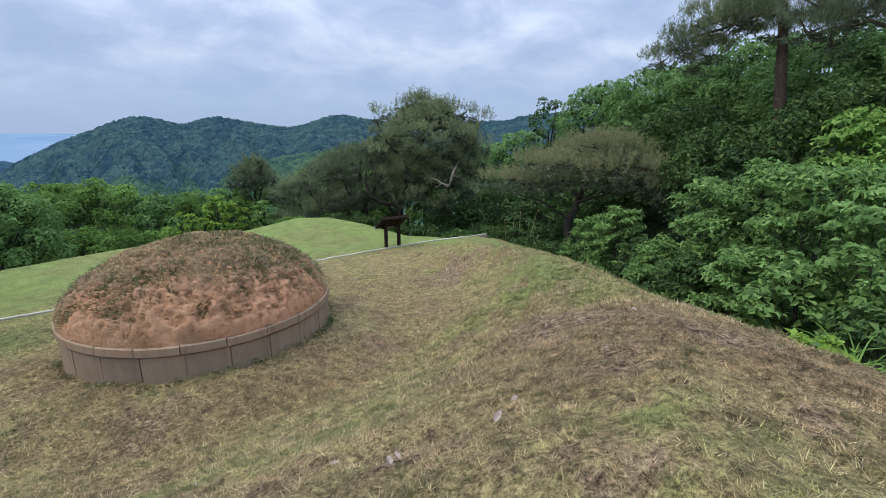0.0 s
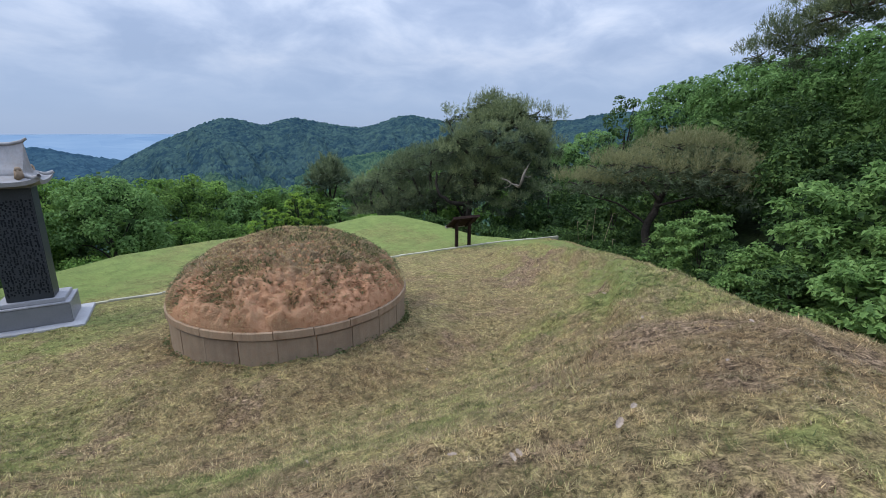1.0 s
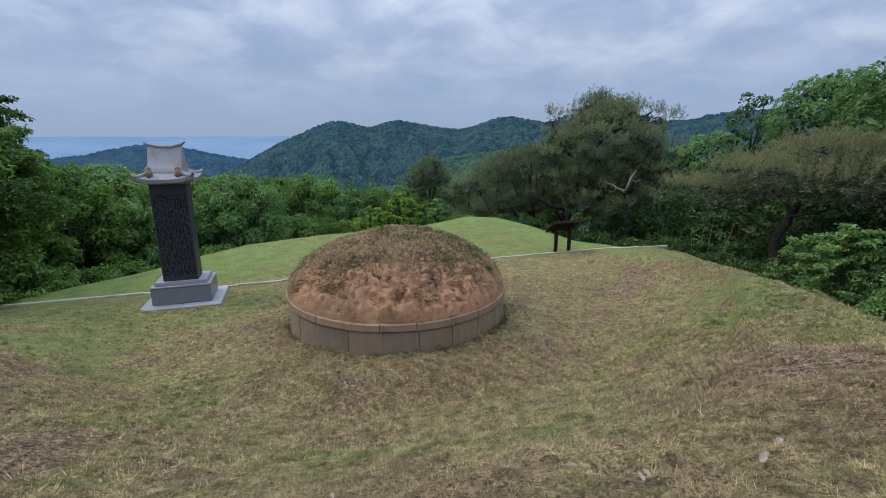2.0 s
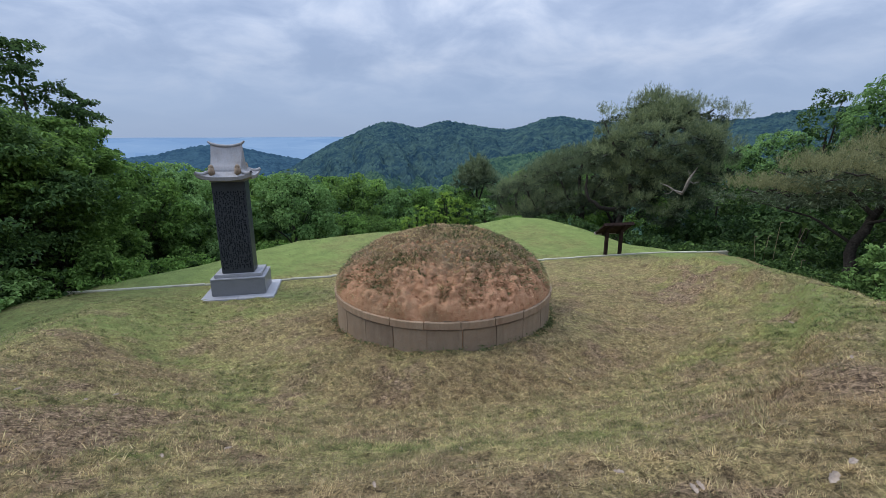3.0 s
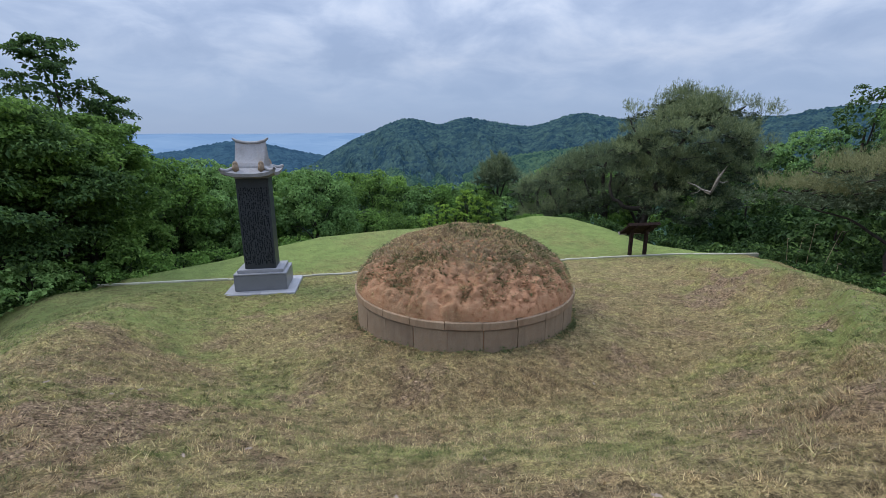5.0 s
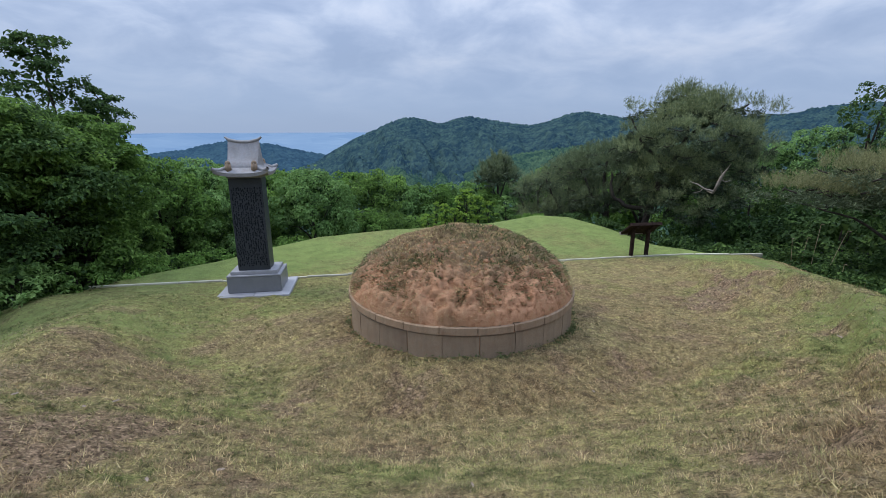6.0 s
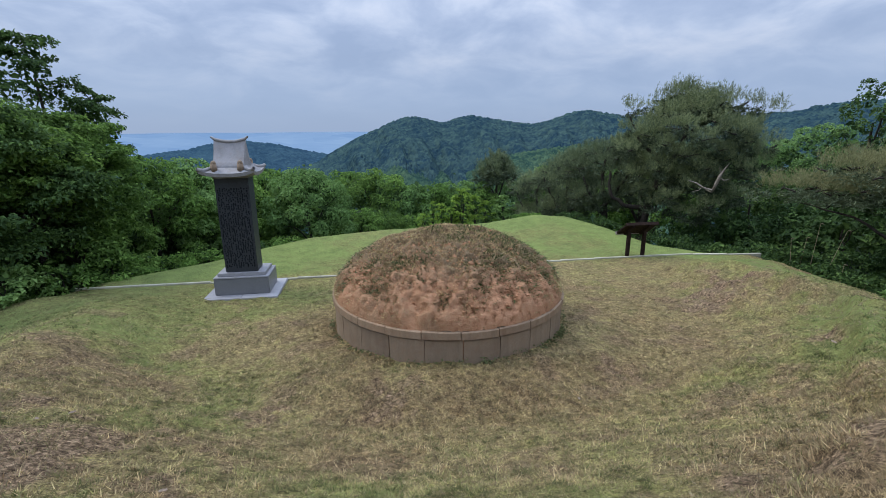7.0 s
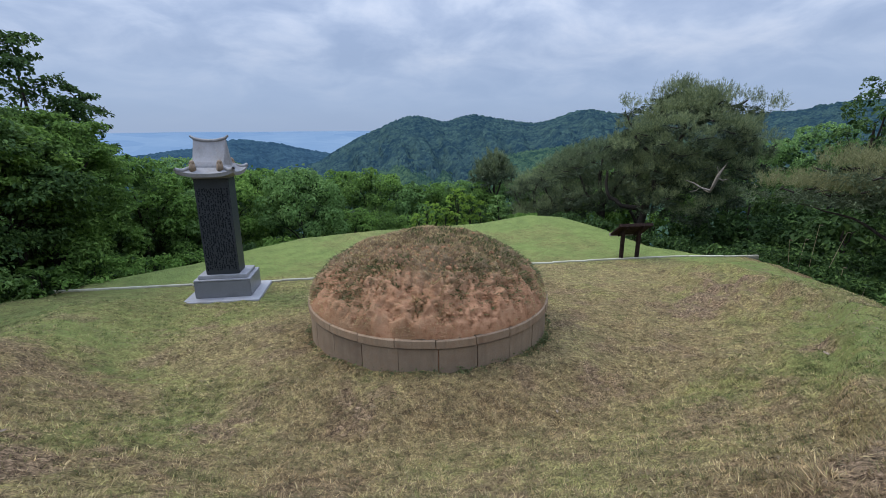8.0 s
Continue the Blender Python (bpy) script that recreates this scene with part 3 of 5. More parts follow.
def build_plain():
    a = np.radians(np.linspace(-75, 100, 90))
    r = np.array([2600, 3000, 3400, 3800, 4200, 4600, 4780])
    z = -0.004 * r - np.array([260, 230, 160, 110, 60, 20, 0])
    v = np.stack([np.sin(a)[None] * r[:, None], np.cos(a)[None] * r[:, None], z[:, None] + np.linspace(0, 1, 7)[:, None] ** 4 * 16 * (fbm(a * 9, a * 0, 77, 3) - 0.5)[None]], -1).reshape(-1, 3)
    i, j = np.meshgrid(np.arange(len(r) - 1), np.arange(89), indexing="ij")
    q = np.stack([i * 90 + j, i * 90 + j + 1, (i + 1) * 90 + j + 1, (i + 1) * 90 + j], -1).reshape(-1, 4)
    tagged(new("backdrop", mesh_of("backdrop", v, [q], M_PLAIN, True)), "distant plain with blue haze painted into its colour", "plain", kind="structure")


build_plain()


# ---- kerb along the front of the terrace ----
def build_kerb():
    run = empty("kerb", 2.0, 2.78, 0)
    tagged(run, "thin pale granite kerb along the lawn terrace", "kerb", kind="structure")
    bm = block(-0.497, 0.497, -0.045, 0.045, -0.35, 0.0, 0.008)
    me = bpy.data.meshes.new("kerb_stone")
    bm.to_mesh(me)
    bm.free()
    me.materials.append(M_KERB)
    for n in range(18):
        x = -6.4 + n
        y = 2.60 + 0.38 * smooth((x + 2) / 8.0) - 0.28 * smooth((x - 8.4) / 2.6)
        slope = math.degrees(math.atan2(0.38 * (smooth((x + 2.5) / 8) - smooth((x + 1.5) / 8)) * -1 - 0.28 * (smooth((x - 7.9) / 2.6) - smooth((x - 8.9) / 2.6)), 1.0))
        z = max(0.0, float(height(x, y - 0.1)) + 0.03) + rng.uniform(-0.003, 0.003)
        ob = under("kerb_stone", me, run)
        ob.matrix_local = pose(x - 2.0, y - 2.78, z, 0, 0, slope)


# ---- burial mound ----
def build_mound():
    mound = empty("burial_mound", CX, CY, 0.25)
    tagged(mound, "round burial mound of eroded reddish soil in a low stone ring", "burial mound")
    n, r_out, z_lip = 23, 1.868, 0.893
    step = 2 * math.pi / n

    def arc(r0, r1, z0, z1, bow=5):
        a = np.linspace(-step / 2 + 0.003, step / 2 - 0.003, bow)
        v = np.array([(r * math.sin(t), -r * math.cos(t), z) for t in a for r, z in ((r0, z0), (r1, z0), (r1, z1 - 0.012), (r1 - 0.012, z1), (r0, z1))])
        q = [(i * 5 + j, i * 5 + (j + 1) % 5, i * 5 + 5 + (j + 1) % 5, i * 5 + 5 + j) for i in range(bow - 1) for j in range(5)]
        bm = bmesh.new()
        vs = [bm.verts.new(c) for c in v]
        for f in q:
            bm.faces.new([vs[k] for k in f])
        bm.faces.new(vs[:5])
        bm.faces.new(vs[-5:][::-1])
        bmesh.ops.recalc_face_normals(bm, faces=bm.faces)
        return bm

    def shared(name, bm, mat):
        me = bpy.data.meshes.new(name)
        bm.to_mesh(me)
        bm.free()
        me.materials.append(mat)
        return me

    wall_me = shared("ring_stone", arc(r_out - 0.16, r_out, -0.25, z_lip - 0.25 - 0.022), M_RING)
    cope_me = shared("coping_stone", arc(r_out - 0.14, r_out + 0.03, z_lip - 0.25, z_lip + 0.107 - 0.25), M_COPING)
    for k in range(n):
        a = math.degrees(step) * (k + 0.5) - 4.2
        ob = under("ring_stone", wall_me, mound)
        ob.matrix_local = pose(0, 0, rng.uniform(-0.004, 0.0), 0, 0, a + 1.1 + rng.uniform(-0.1, 0.1))
        ob.scale = (1 + rng.uniform(-0.002, 0.002),) * 2 + (1,)
        ob = under("coping_stone", cope_me, mound)
        ob.matrix_local = pose(0, 0, rng.uniform(-0.003, 0.004), 0, 0, a)
        ob.scale = (1 + rng.uniform(-0.003, 0.003),) * 2 + (1,)
    back = bmesh.new()
    bmesh.ops.create_cone(back, cap_ends=True, segments=92, radius1=r_out - 0.02, radius2=r_out - 0.02, depth=0.9, matrix=Matrix.Translation((0, 0, 0.205)))
    part("ring_core", back, M_SOIL, mound, "dark soil behind the stone joints")
    def clods(px, py):
        """Crumbled soil: broken lumps with steep edges."""
        a1 = fbm(px * 5.5, py * 5.5, 81, 4) - 0.5
        a2 = fbm(px * 17 + 3, py * 17, 83, 3) - 0.5
        return 0.036 * np.tanh(a1 * 6) + 0.036 * np.tanh(a2 * 10)

    # the dome of soil
    rings, segs = 140, 350
    t = np.linspace(0, 1, rings)[:, None]
    a = np.linspace(0, 2 * np.pi, segs, endpoint=False)[None]
    R = 1.868 * t
    x, y = R * np.sin(a), -R * np.cos(a)
    z = 0.745 + 0.885 * (1 - t ** 2.05) ** 0.62 + 0 * a
    dist = (1 - t) ** 0.3
    lump = fbm(x * 1.7 + 9, y * 1.7 + 5, 61, 3) - 0.5
    clod = 1 - np.abs(2 * fbm(x * 4.2, y * 4.2, 71, 4) - 1) * 2
    rough = (0.10 * lump + 0.035 * clod) * dist + clods(x, y) * (0.38 + 0.62 * dist)
    z = z + rough
    out = 1 + 0.9 * rough * t * dist
    v = np.stack([x * out, y * out, z], -1).reshape(-1, 3)
    i, j = np.meshgrid(np.arange(rings - 1), np.arange(segs), indexing="ij")
    k = (j + 1) % segs
    q = np.stack([i * segs + j, i * segs + k, (i + 1) * segs + k, (i + 1) * segs + j], -1).reshape(-1, 4)
    me = mesh_of("soil_dome", v, [q], M_SOIL, True)

    def thatch(px, py, tt):
        """How much dry turf is left on the soil: most of it on the crown and the far side."""
        face = np.clip(-py / 1.8, -1, 1)
        g = 1.0 - 0.95 * smooth((tt - 0.56) / 0.32) * smooth((face + 0.7) / 0.8)
        g = g + 0.42 * smooth((np.abs(px + 0.1) - 0.5) / 0.8) * smooth((tt - 0.5) / 0.2)
        return np.clip(g + 1.1 * (fbm(px * 1.9, py * 1.9, 91, 3) - 0.5), 0, 1)

    set_turf(me, thatch(x, y, t + 0 * a).ravel())
    under("soil_dome", me, mound, "bare reddish soil with withered turf on the crown")

    def on_dome(px, py):
        """Height of the dome over the foot of the mound, and the share of its radius."""
        tt = np.clip(np.hypot(px, py) / 1.868, 0, 1)
        rise_d = (1 - tt) ** 0.3
        bumps = 0.10 * (fbm(px * 1.7 + 9, py * 1.7 + 5, 61, 3) - 0.5) + clods(px, py) * (0.38 + 0.62 * rise_d) / np.maximum(rise_d, 0.2) + 0.035 * (1 - np.abs(2 * fbm(px * 4.2, py * 4.2, 71, 4) - 1) * 2)
        return 0.745 + 0.885 * np.clip(1 - tt ** 2.05, 0, 1) ** 0.62 + bumps * rise_d, tt

    # withered turf and weeds
    m = 26000
    rr, aa = 1.85 * np.sqrt(rng.random(m)), rng.random(m) * 2 * np.pi
    px, py = rr * np.sin(aa), -rr * np.cos(aa)
    tt = on_dome(px, py)[1]
    clump = fbm(px * 4.5, py * 4.5, 33, 3)
    keep = rng.random(m) < np.clip(thatch(px, py, tt) * 1.25 - 0.2 + (clump - 0.5) * 3.2, 0, 1)
    px, py = px[keep], py[keep]
    tone = np.clip(0.72 + 1.1 * (fbm(px * 9, py * 9, 37, 2) - 0.5) + rng.normal(0, 0.2, len(px)), 0, 1)
    hue = np.clip(rng.normal(0.24, 0.13, len(px)) + 0.2 * smooth((px - 0.2) / 1.2), 0, 1)
    per = 9
    px, py, tone, hue = (np.repeat(v, per) for v in (px, py, tone, hue))
    b, w = rng.random(len(px)) * 6.283, 0.032 * np.sqrt(rng.random(len(px)))
    ox, oy = np.cos(b) * w, np.sin(b) * w
    px, py = px + ox, py + oy
    pz, tt = on_dome(px, py)
    nrm = np.stack([px * 0.6 * tt + ox * 26, py * 0.6 * tt + oy * 26, 1.25 - 0.6 * tt], -1)
    me = blades("withered_turf", np.stack([px, py, pz - 0.012], -1), nrm, 0.022, 0.056, 0.009, 0.9, simple=True)
    set_turf(me, np.repeat(hue, 3))
    set_tone(me, np.repeat(np.clip(tone + rng.normal(0, 0.12, len(px)), 0, 1), 3))
    under("withered_turf", me, mound, "withered brown turf")["kind"] = "stuff"
    # loose clods of soil on the bare flank
    m = 2400
    aa = rng.normal(0, 1.0, m)
    rr = 1.85 * np.sqrt(rng.uniform(0.12, 0.97, m))
    px, py = rr * np.sin(aa), -rr * np.cos(aa)
    pz, tt = on_dome(px, py)
    size = rng.uniform(0.006, 0.02, m) * (0.6 + 1.1 * rng.random(m) ** 2)
    ico = bmesh.new()
    bmesh.ops.create_icosphere(ico, subdivisions=1, radius=1.0)
    iv = np.array([v.co[:] for v in ico.verts])
    fi = np.array([[v.index for v in f.verts] for f in ico.faces])
    ico.free()
    v = iv[None] * (1 + rng.normal(0, 0.22, (m, len(iv), 1))) * size[:, None, None] * rng.uniform(0.6, 1.3, (m, 1, 3)) + np.stack([px, py, pz], -1)[:, None]
    me = mesh_of("loose_soil", v.reshape(-1, 3), [(fi[None] + (np.arange(m) * len(iv))[:, None, None]).reshape(-1, 3)], M_SOIL)
    set_turf(me, np.zeros(m * len(iv)))
    under("loose_soil", me, mound, "loose reddish clods of soil")["kind"] = "stuff"
    # green weeds in patches
    spots = [(-1.0, -1.15, 0.16), (-0.85, -0.85, 0.1), (0.35, -1.15, 0.16), (0.55, -1.0, 0.12), (0.1, -0.4, 0.12), (0.9, -0.7, 0.2), (1.2, -0.5, 0.18), (-0.2, 0.1, 0.1), (-0.6, -1.3, 0.08), (0.2, -1.5, 0.12), (0.95, -1.2, 0.12), (1.45, -0.2, 0.25), (-1.6, 0.2, 0.2), (-1.5, 0.7, 0.25), (-0.9, 1.4, 0.3), (1.5, 0.6, 0.3), (0.4, 0.3, 0.15), (1.3, -0.95, 0.1), (-1.25, -0.6, 0.1), (-0.3, -1.62, 0.06), (1.65, -0.35, 0.16), (1.7, 0.1, 0.2), (-1.72, -0.1, 0.16), (-1.65, -0.5, 0.1), (0.7, -0.3, 0.18), (1.1, -0.05, 0.2), (-0.5, -0.9, 0.1), (0.62, -1.45, 0.14), (-1.25, -1.05, 0.12)]
    pts = np.concatenate([rng.normal((sx, sy), sr, (int(2400 * sr), 2)) for sx, sy, sr in spots])
    pts = pts[np.hypot(*pts.T) < 1.78]
    pz, tt = on_dome(pts[:, 0], pts[:, 1])
    nrm = np.stack([pts[:, 0] * tt, pts[:, 1] * tt, 1.5 - tt], -1)
    me = blades("weed", np.c_[pts, pz - 0.01], nrm + rng.normal(0, 0.45, nrm.shape), 0.03, 0.10, 0.014, 0.9, M_WEED)
    under("weed", me, mound, "low green weeds")["kind"] = "stuff"


M_WEED = make_leaf("weed_leaf", (0.04, 0.052, 0.022), (0.085, 0.105, 0.042), (0.16, 0.175, 0.075))


def blades(name, base, normal, lo, hi, width, lean, mat=None, simple=False):
    """Grass blades, two triangles each (simple: one), as one mesh."""
    n = len(base)
    normal = normal / np.linalg.norm(normal, axis=1)[:, None]
    h = rng.uniform(lo, hi, n)[:, None]
    a = rng.random(n) * 2 * np.pi
    side = np.stack([np.cos(a), np.sin(a), 0 * a], -1) * (width * rng.uniform(0.6, 1.3, n))[:, None] / 2
    b = rng.random(n) * 2 * np.pi
    bend = np.stack([np.cos(b), np.sin(b), 0 * b], -1) * rng.random(n)[:, None] * lean * h
    mid = base + normal * h * 0.55 + bend * 0.35
    tip = base + normal * h * np.clip(1 - 0.3 * lean * rng.random(n)[:, None], 0.25, 1) + bend
    if simple:
        v = np.stack([base - side, base + side, tip], 1).reshape(-1, 3)
        return mesh_of(name, v, [np.arange(n * 3).reshape(-1, 3)], mat or M_BLADE)
    v = np.stack([base - side, base + side, mid + side * 0.7, tip], 1).reshape(-1, 3)
    k = np.arange(n)[:, None] * 4
    return mesh_of(name, v, [np.concatenate([k + [0, 1, 2], k + [0, 2, 3]])], mat or M_BLADE)


def leaves(name, at, size, normal, spread, mat, slim=0.55, droop=0.0):
    """Folded leaves, two triangles each, as one mesh."""
    n = len(at)
    nn = normal / (np.linalg.norm(normal, axis=1)[:, None] + 1e-9) + rng.normal(0, spread, (n, 3))
    nn /= np.linalg.norm(nn, axis=1)[:, None] + 1e-9
    d = rng.normal(0, 1, (n, 3))
    d -= (d * nn).sum(1)[:, None] * nn
    d /= np.linalg.norm(d, axis=1)[:, None] + 1e-9
    s = np.cross(nn, d)
    ln = (size * rng.uniform(0.6, 1.35, n))[:, None]
    d = d * ln
    s = s * ln * slim / 2
    fold = nn * ln * 0.12
    v = np.stack([at - d * 0.5, at + s + fold, at + d * 0.5 - [0, 0, droop], at - s + fold], 1).reshape(-1, 3)
    k = np.arange(n)[:, None] * 4
    return mesh_of(name, v, [np.concatenate([k + [0, 1, 2], k + [0, 2, 3]])], mat)


# ---- memorial stele ----
def build_stele():
    ob = empty("memorial_stele", -2.88, 1.9, 0.0)
    tagged(ob, "tall black stone stele on a grey plinth under a carved roof", "stele")
    for x0, x1 in ((-0.77, 0.008), (0.012, 0.77)):
        part("base_slab", block(x0, x1, -0.64, 0.66, -0.1, 0.03, 0.008), M_WHITE, ob, "pale granite base slab")
    bm = block(-0.57, 0.57, -0.40, 0.45, 0.03, 0.40, 0.012)
    plinth = part("plinth", bm, M_PLINTH, ob, "polished dark grey granite plinth")
    bm = block(-0.575, 0.575, -0.405, 0.455, 0.402, 0.43, 0.008)
    block(-0.50, 0.50, -0.33, 0.38, 0.43, 0.505, 0.01, bm)
    part("plinth_cap", bm, M_WHITE, plinth, "pale stepped top of the plinth")
    shaft = part("shaft", block(-0.34, 0.335, -0.25, 0.20, 0.505, 2.56, 0.012), M_SHAFT, ob, "polished black stone shaft")
    # illegible carved characters in upright columns
    bm = bmesh.new()
    for c in range(13):
        x0 = -0.29 + c * 0.0475
        z = 2.36 - rng.uniform(0, 0.03)
        while z > 0.62:
            h = rng.uniform(0.026, 0.04)
            x = x0 + rng.uniform(-0.013, 0.013)
            if rng.random() > 0.12:
                for s in range(2):
                    w = rng.uniform(0.02, 0.036)
                    zz = z - h * s * 0.55
                    block(x - w / 2, x + w / 2, -0.2515, -0.2495, zz - h * 0.2, zz + h * 0.2, 0, bm)
                block(x - 0.003 + rng.uniform(-0.007, 0.007), x + 0.003 + rng.uniform(-0.007, 0.007), -0.2518, -0.2495, z - h * 0.9, z + h * 0.3, 0, bm)
            z -= rng.uniform(0.036, 0.054)
    part("inscription", bm, M_CARVED, shaft, "columns of worn carved characters, plain bars")
    # the roof stone: a hipped and gabled roof with turned-up eaves
    def roof_at(u, w):
        """Plan place and height of the roof's upper face; u across, w deep, both -1 to 1."""
        x, y = u * (0.525 + 0.03 * np.abs(w) ** 3), w * (0.50 + 0.03 * np.abs(u) ** 3)
        edge = 2.665 + 0.085 * np.abs(u) ** 3 * np.abs(w) ** 3 + 0.02 * (np.abs(u) ** 4 + np.abs(w) ** 4) / 2
        rise_y = 1 - np.abs(w)
        gable = smooth((0.70 - 0.08 * smooth(rise_y * 3) * (1 - rise_y) - np.abs(u)) / 0.10)
        top = edge + (0.12 * np.minimum(1, rise_y / 0.45) + 0.50 * np.clip((rise_y - 0.25) / 0.75, 0, 1) ** 1.55 + 0.03 * smooth((rise_y - 0.34) / 0.03) + 0.055 * np.abs(u / 0.68) ** 2 * rise_y ** 4) * gable
        skirt = edge + 0.15 * np.clip((1 - np.abs(u)) / 0.36, 0, 1) ** 1.3 * np.clip(rise_y / 0.45, 0, 1)
        return x, y, edge, np.where(gable > 0.02, np.maximum(top, skirt), skirt)

    nx, ny = 61, 67
    u, w = np.meshgrid(np.linspace(-1, 1, nx), np.linspace(-1, 1, ny))
    x, y, edge, top = roof_at(u, w)
    under_z = edge - 0.075
    v = np.concatenate([np.stack([x, y, top], -1).reshape(-1, 3), np.stack([x * 0.97, y * 0.97, under_z], -1).reshape(-1, 3)])
    i, j = np.meshgrid(np.arange(ny - 1), np.arange(nx - 1), indexing="ij")
    q = np.stack([i * nx + j, i * nx + j + 1, (i + 1) * nx + j + 1, (i + 1) * nx + j], -1).reshape(-1, 4)
    N = nx * ny
    rim = np.r_[np.arange(nx), np.arange(1, ny) * nx + nx - 1, (ny - 1) * nx + np.arange(nx - 2, -1, -1), np.arange(ny - 2, 0, -1) * nx]
    r2 = np.roll(rim, -1)
    sides = np.stack([rim, rim + N, r2 + N, r2], -1)
    roof = under("roof_stone", mesh_of("roof_stone", v, [q, q[:, ::-1] + N, sides], M_ROOF, False), ob, "weathered pale granite roof with upturned eaves")
    v, q = tubes([([(-0.37, 0, 3.40), (-0.30, 0, 3.345), (-0.15, 0, 3.305), (0, 0, 3.295), (0.15, 0, 3.305), (0.30, 0, 3.345), (0.37, 0, 3.40)], [0.02, 0.032, 0.036, 0.036, 0.036, 0.032, 0.02])], 10)
    under("ridge", mesh_of("ridge", v, [q], M_ROOF, True), roof, "curved roof ridge")
    for sx in (-1, 1):
        for sy in (-1, 1):
            bm = bmesh.new()
            bmesh.ops.create_cone(bm, cap_ends=True, segments=4, radius1=0.075, radius2=0.055, depth=0.17, matrix=Matrix.Translation((sx * 0.26, sy * 0.40, 2.80)))
            bmesh.ops.create_uvsphere(bm, u_segments=10, v_segments=6, radius=0.05, matrix=Matrix.Translation((sx * 0.26, sy * 0.40, 2.885)))
            part("ridge_end", bm, M_RING, roof, "worn brown carved ridge end", True)
            a = np.linspace(0, 1, 6)
            hx, hy, _, hz = roof_at(sx * (0.58 + 0.41 * a), sy * (0.70 + 0.29 * a))
            hip = list(zip(hx, hy, hz))
            v, q = tubes([([(p[0], p[1], p[2] + 0.012) for p in hip], [0.036, 0.04, 0.042, 0.042, 0.042, 0.036])], 8)
            under("hip_ridge", mesh_of("hip_ridge", v, [q], M_ROOF, True), roof)
    part("neck", block(-0.36, 0.36, -0.27, 0.22, 2.555, 2.60, 0.01), M_ROOF, roof)


# ---- information sign ----
def build_sign():
    ob = empty("information_sign", 7.36, 3.05, float(height(7.36, 3.1)))
    tagged(ob, "dark brown wooden information sign with a slanted board on two posts", "sign")
    for x in (-0.235, 0.235):
        part("post", block(x - 0.045, x + 0.045, -0.045, 0.045, -0.2, 0.80, 0.008), M_WOOD, ob)
    tilt = Matrix.Translation((0, 0, 0.80)) @ Matrix.Rotation(radians(-36), 4, "X")

    def tilted(name, bm, mat, label=""):
        bmesh.ops.transform(bm, matrix=tilt, verts=bm.verts)
        return part(name, bm, mat, board, label)

    bm = block(-0.47, 0.47, -0.27, 0.30, 0.0, 0.05, 0.008)
    bmesh.ops.transform(bm, matrix=tilt, verts=bm.verts)
    board = part("board", bm, M_WOOD, ob, "slanted dark wooden board")
    tilted("sheet", block(-0.41, 0.41, -0.21, 0.24, 0.0515, 0.056), M_SIGNFACE, "pale printed sheet")
    bm = bmesh.new()
    for r in range(9):
        block(-0.36, 0.36 - 0.2 * rng.random(), 0.185 - r * 0.045, 0.20 - r * 0.045, 0.0565, 0.0575, 0, bm)
    tilted("lettering", bm, M_WOOD, "rows of small dark lettering, plain bars")
    tilted("front_rail", block(-0.49, 0.49, -0.30, -0.272, -0.02, 0.075, 0.006), M_WOOD)
    # pale colour on this rail paints the highlight along the board's edge
    tilted("back_rail", block(-0.49, 0.49, 0.302, 0.33, -0.02, 0.075, 0.006), M_DEADWOOD, "rail in pale wood colour that paints a lit edge")
    for x in (-0.235, 0.235):
        tilted("brace", block(x - 0.035, x + 0.035, -0.24, 0.28, -0.06, -0.002, 0.005), M_WOOD)


# ---- trees ----
def limb_path(a, b, sag, n=6, wob=0.12):
    t = np.linspace(0, 1, n)[:, None]
    a, b = np.asarray(a, float), np.asarray(b, float)
    p = a + (b - a) * t
    p[:, 2] += np.sin(np.pi * t[:, 0]) * sag
    p[1:-1] += rng.normal(0, wob, (n - 2, 3)) * np.linalg.norm(b - a) * 0.3
    return p


def crown_points(clumps, leaf, cover, flat=0.55):
    """Leaf places in clumps (x, y, z, r), thick at their rims and tops."""
    at, nn = [], []
    for x, y, z, r in clumps:
        n = max(8, int(cover * 30 * r * r / (leaf * leaf)))
        d = rng.normal(0, 1, (n, 3))
        d /= np.linalg.norm(d, axis=1)[:, None]
        d[:, 2] = np.where(rng.random(n) < 0.6, np.abs(d[:, 2]), d[:, 2])
        rad = r * rng.random(n) ** 0.4 * (0.75 + 0.5 * rng.random(n))
        off = d * rad[:, None] * [1, 1, flat]
        off[:, 2] += off[:, 0] * rng.normal(0, 0.28) + off[:, 1] * rng.normal(0, 0.28)
        at.append(off + [x, y, z])
        nn.append(d * 0.55 + [0, 0, 0.8])
    return np.concatenate(at), np.concatenate(nn)


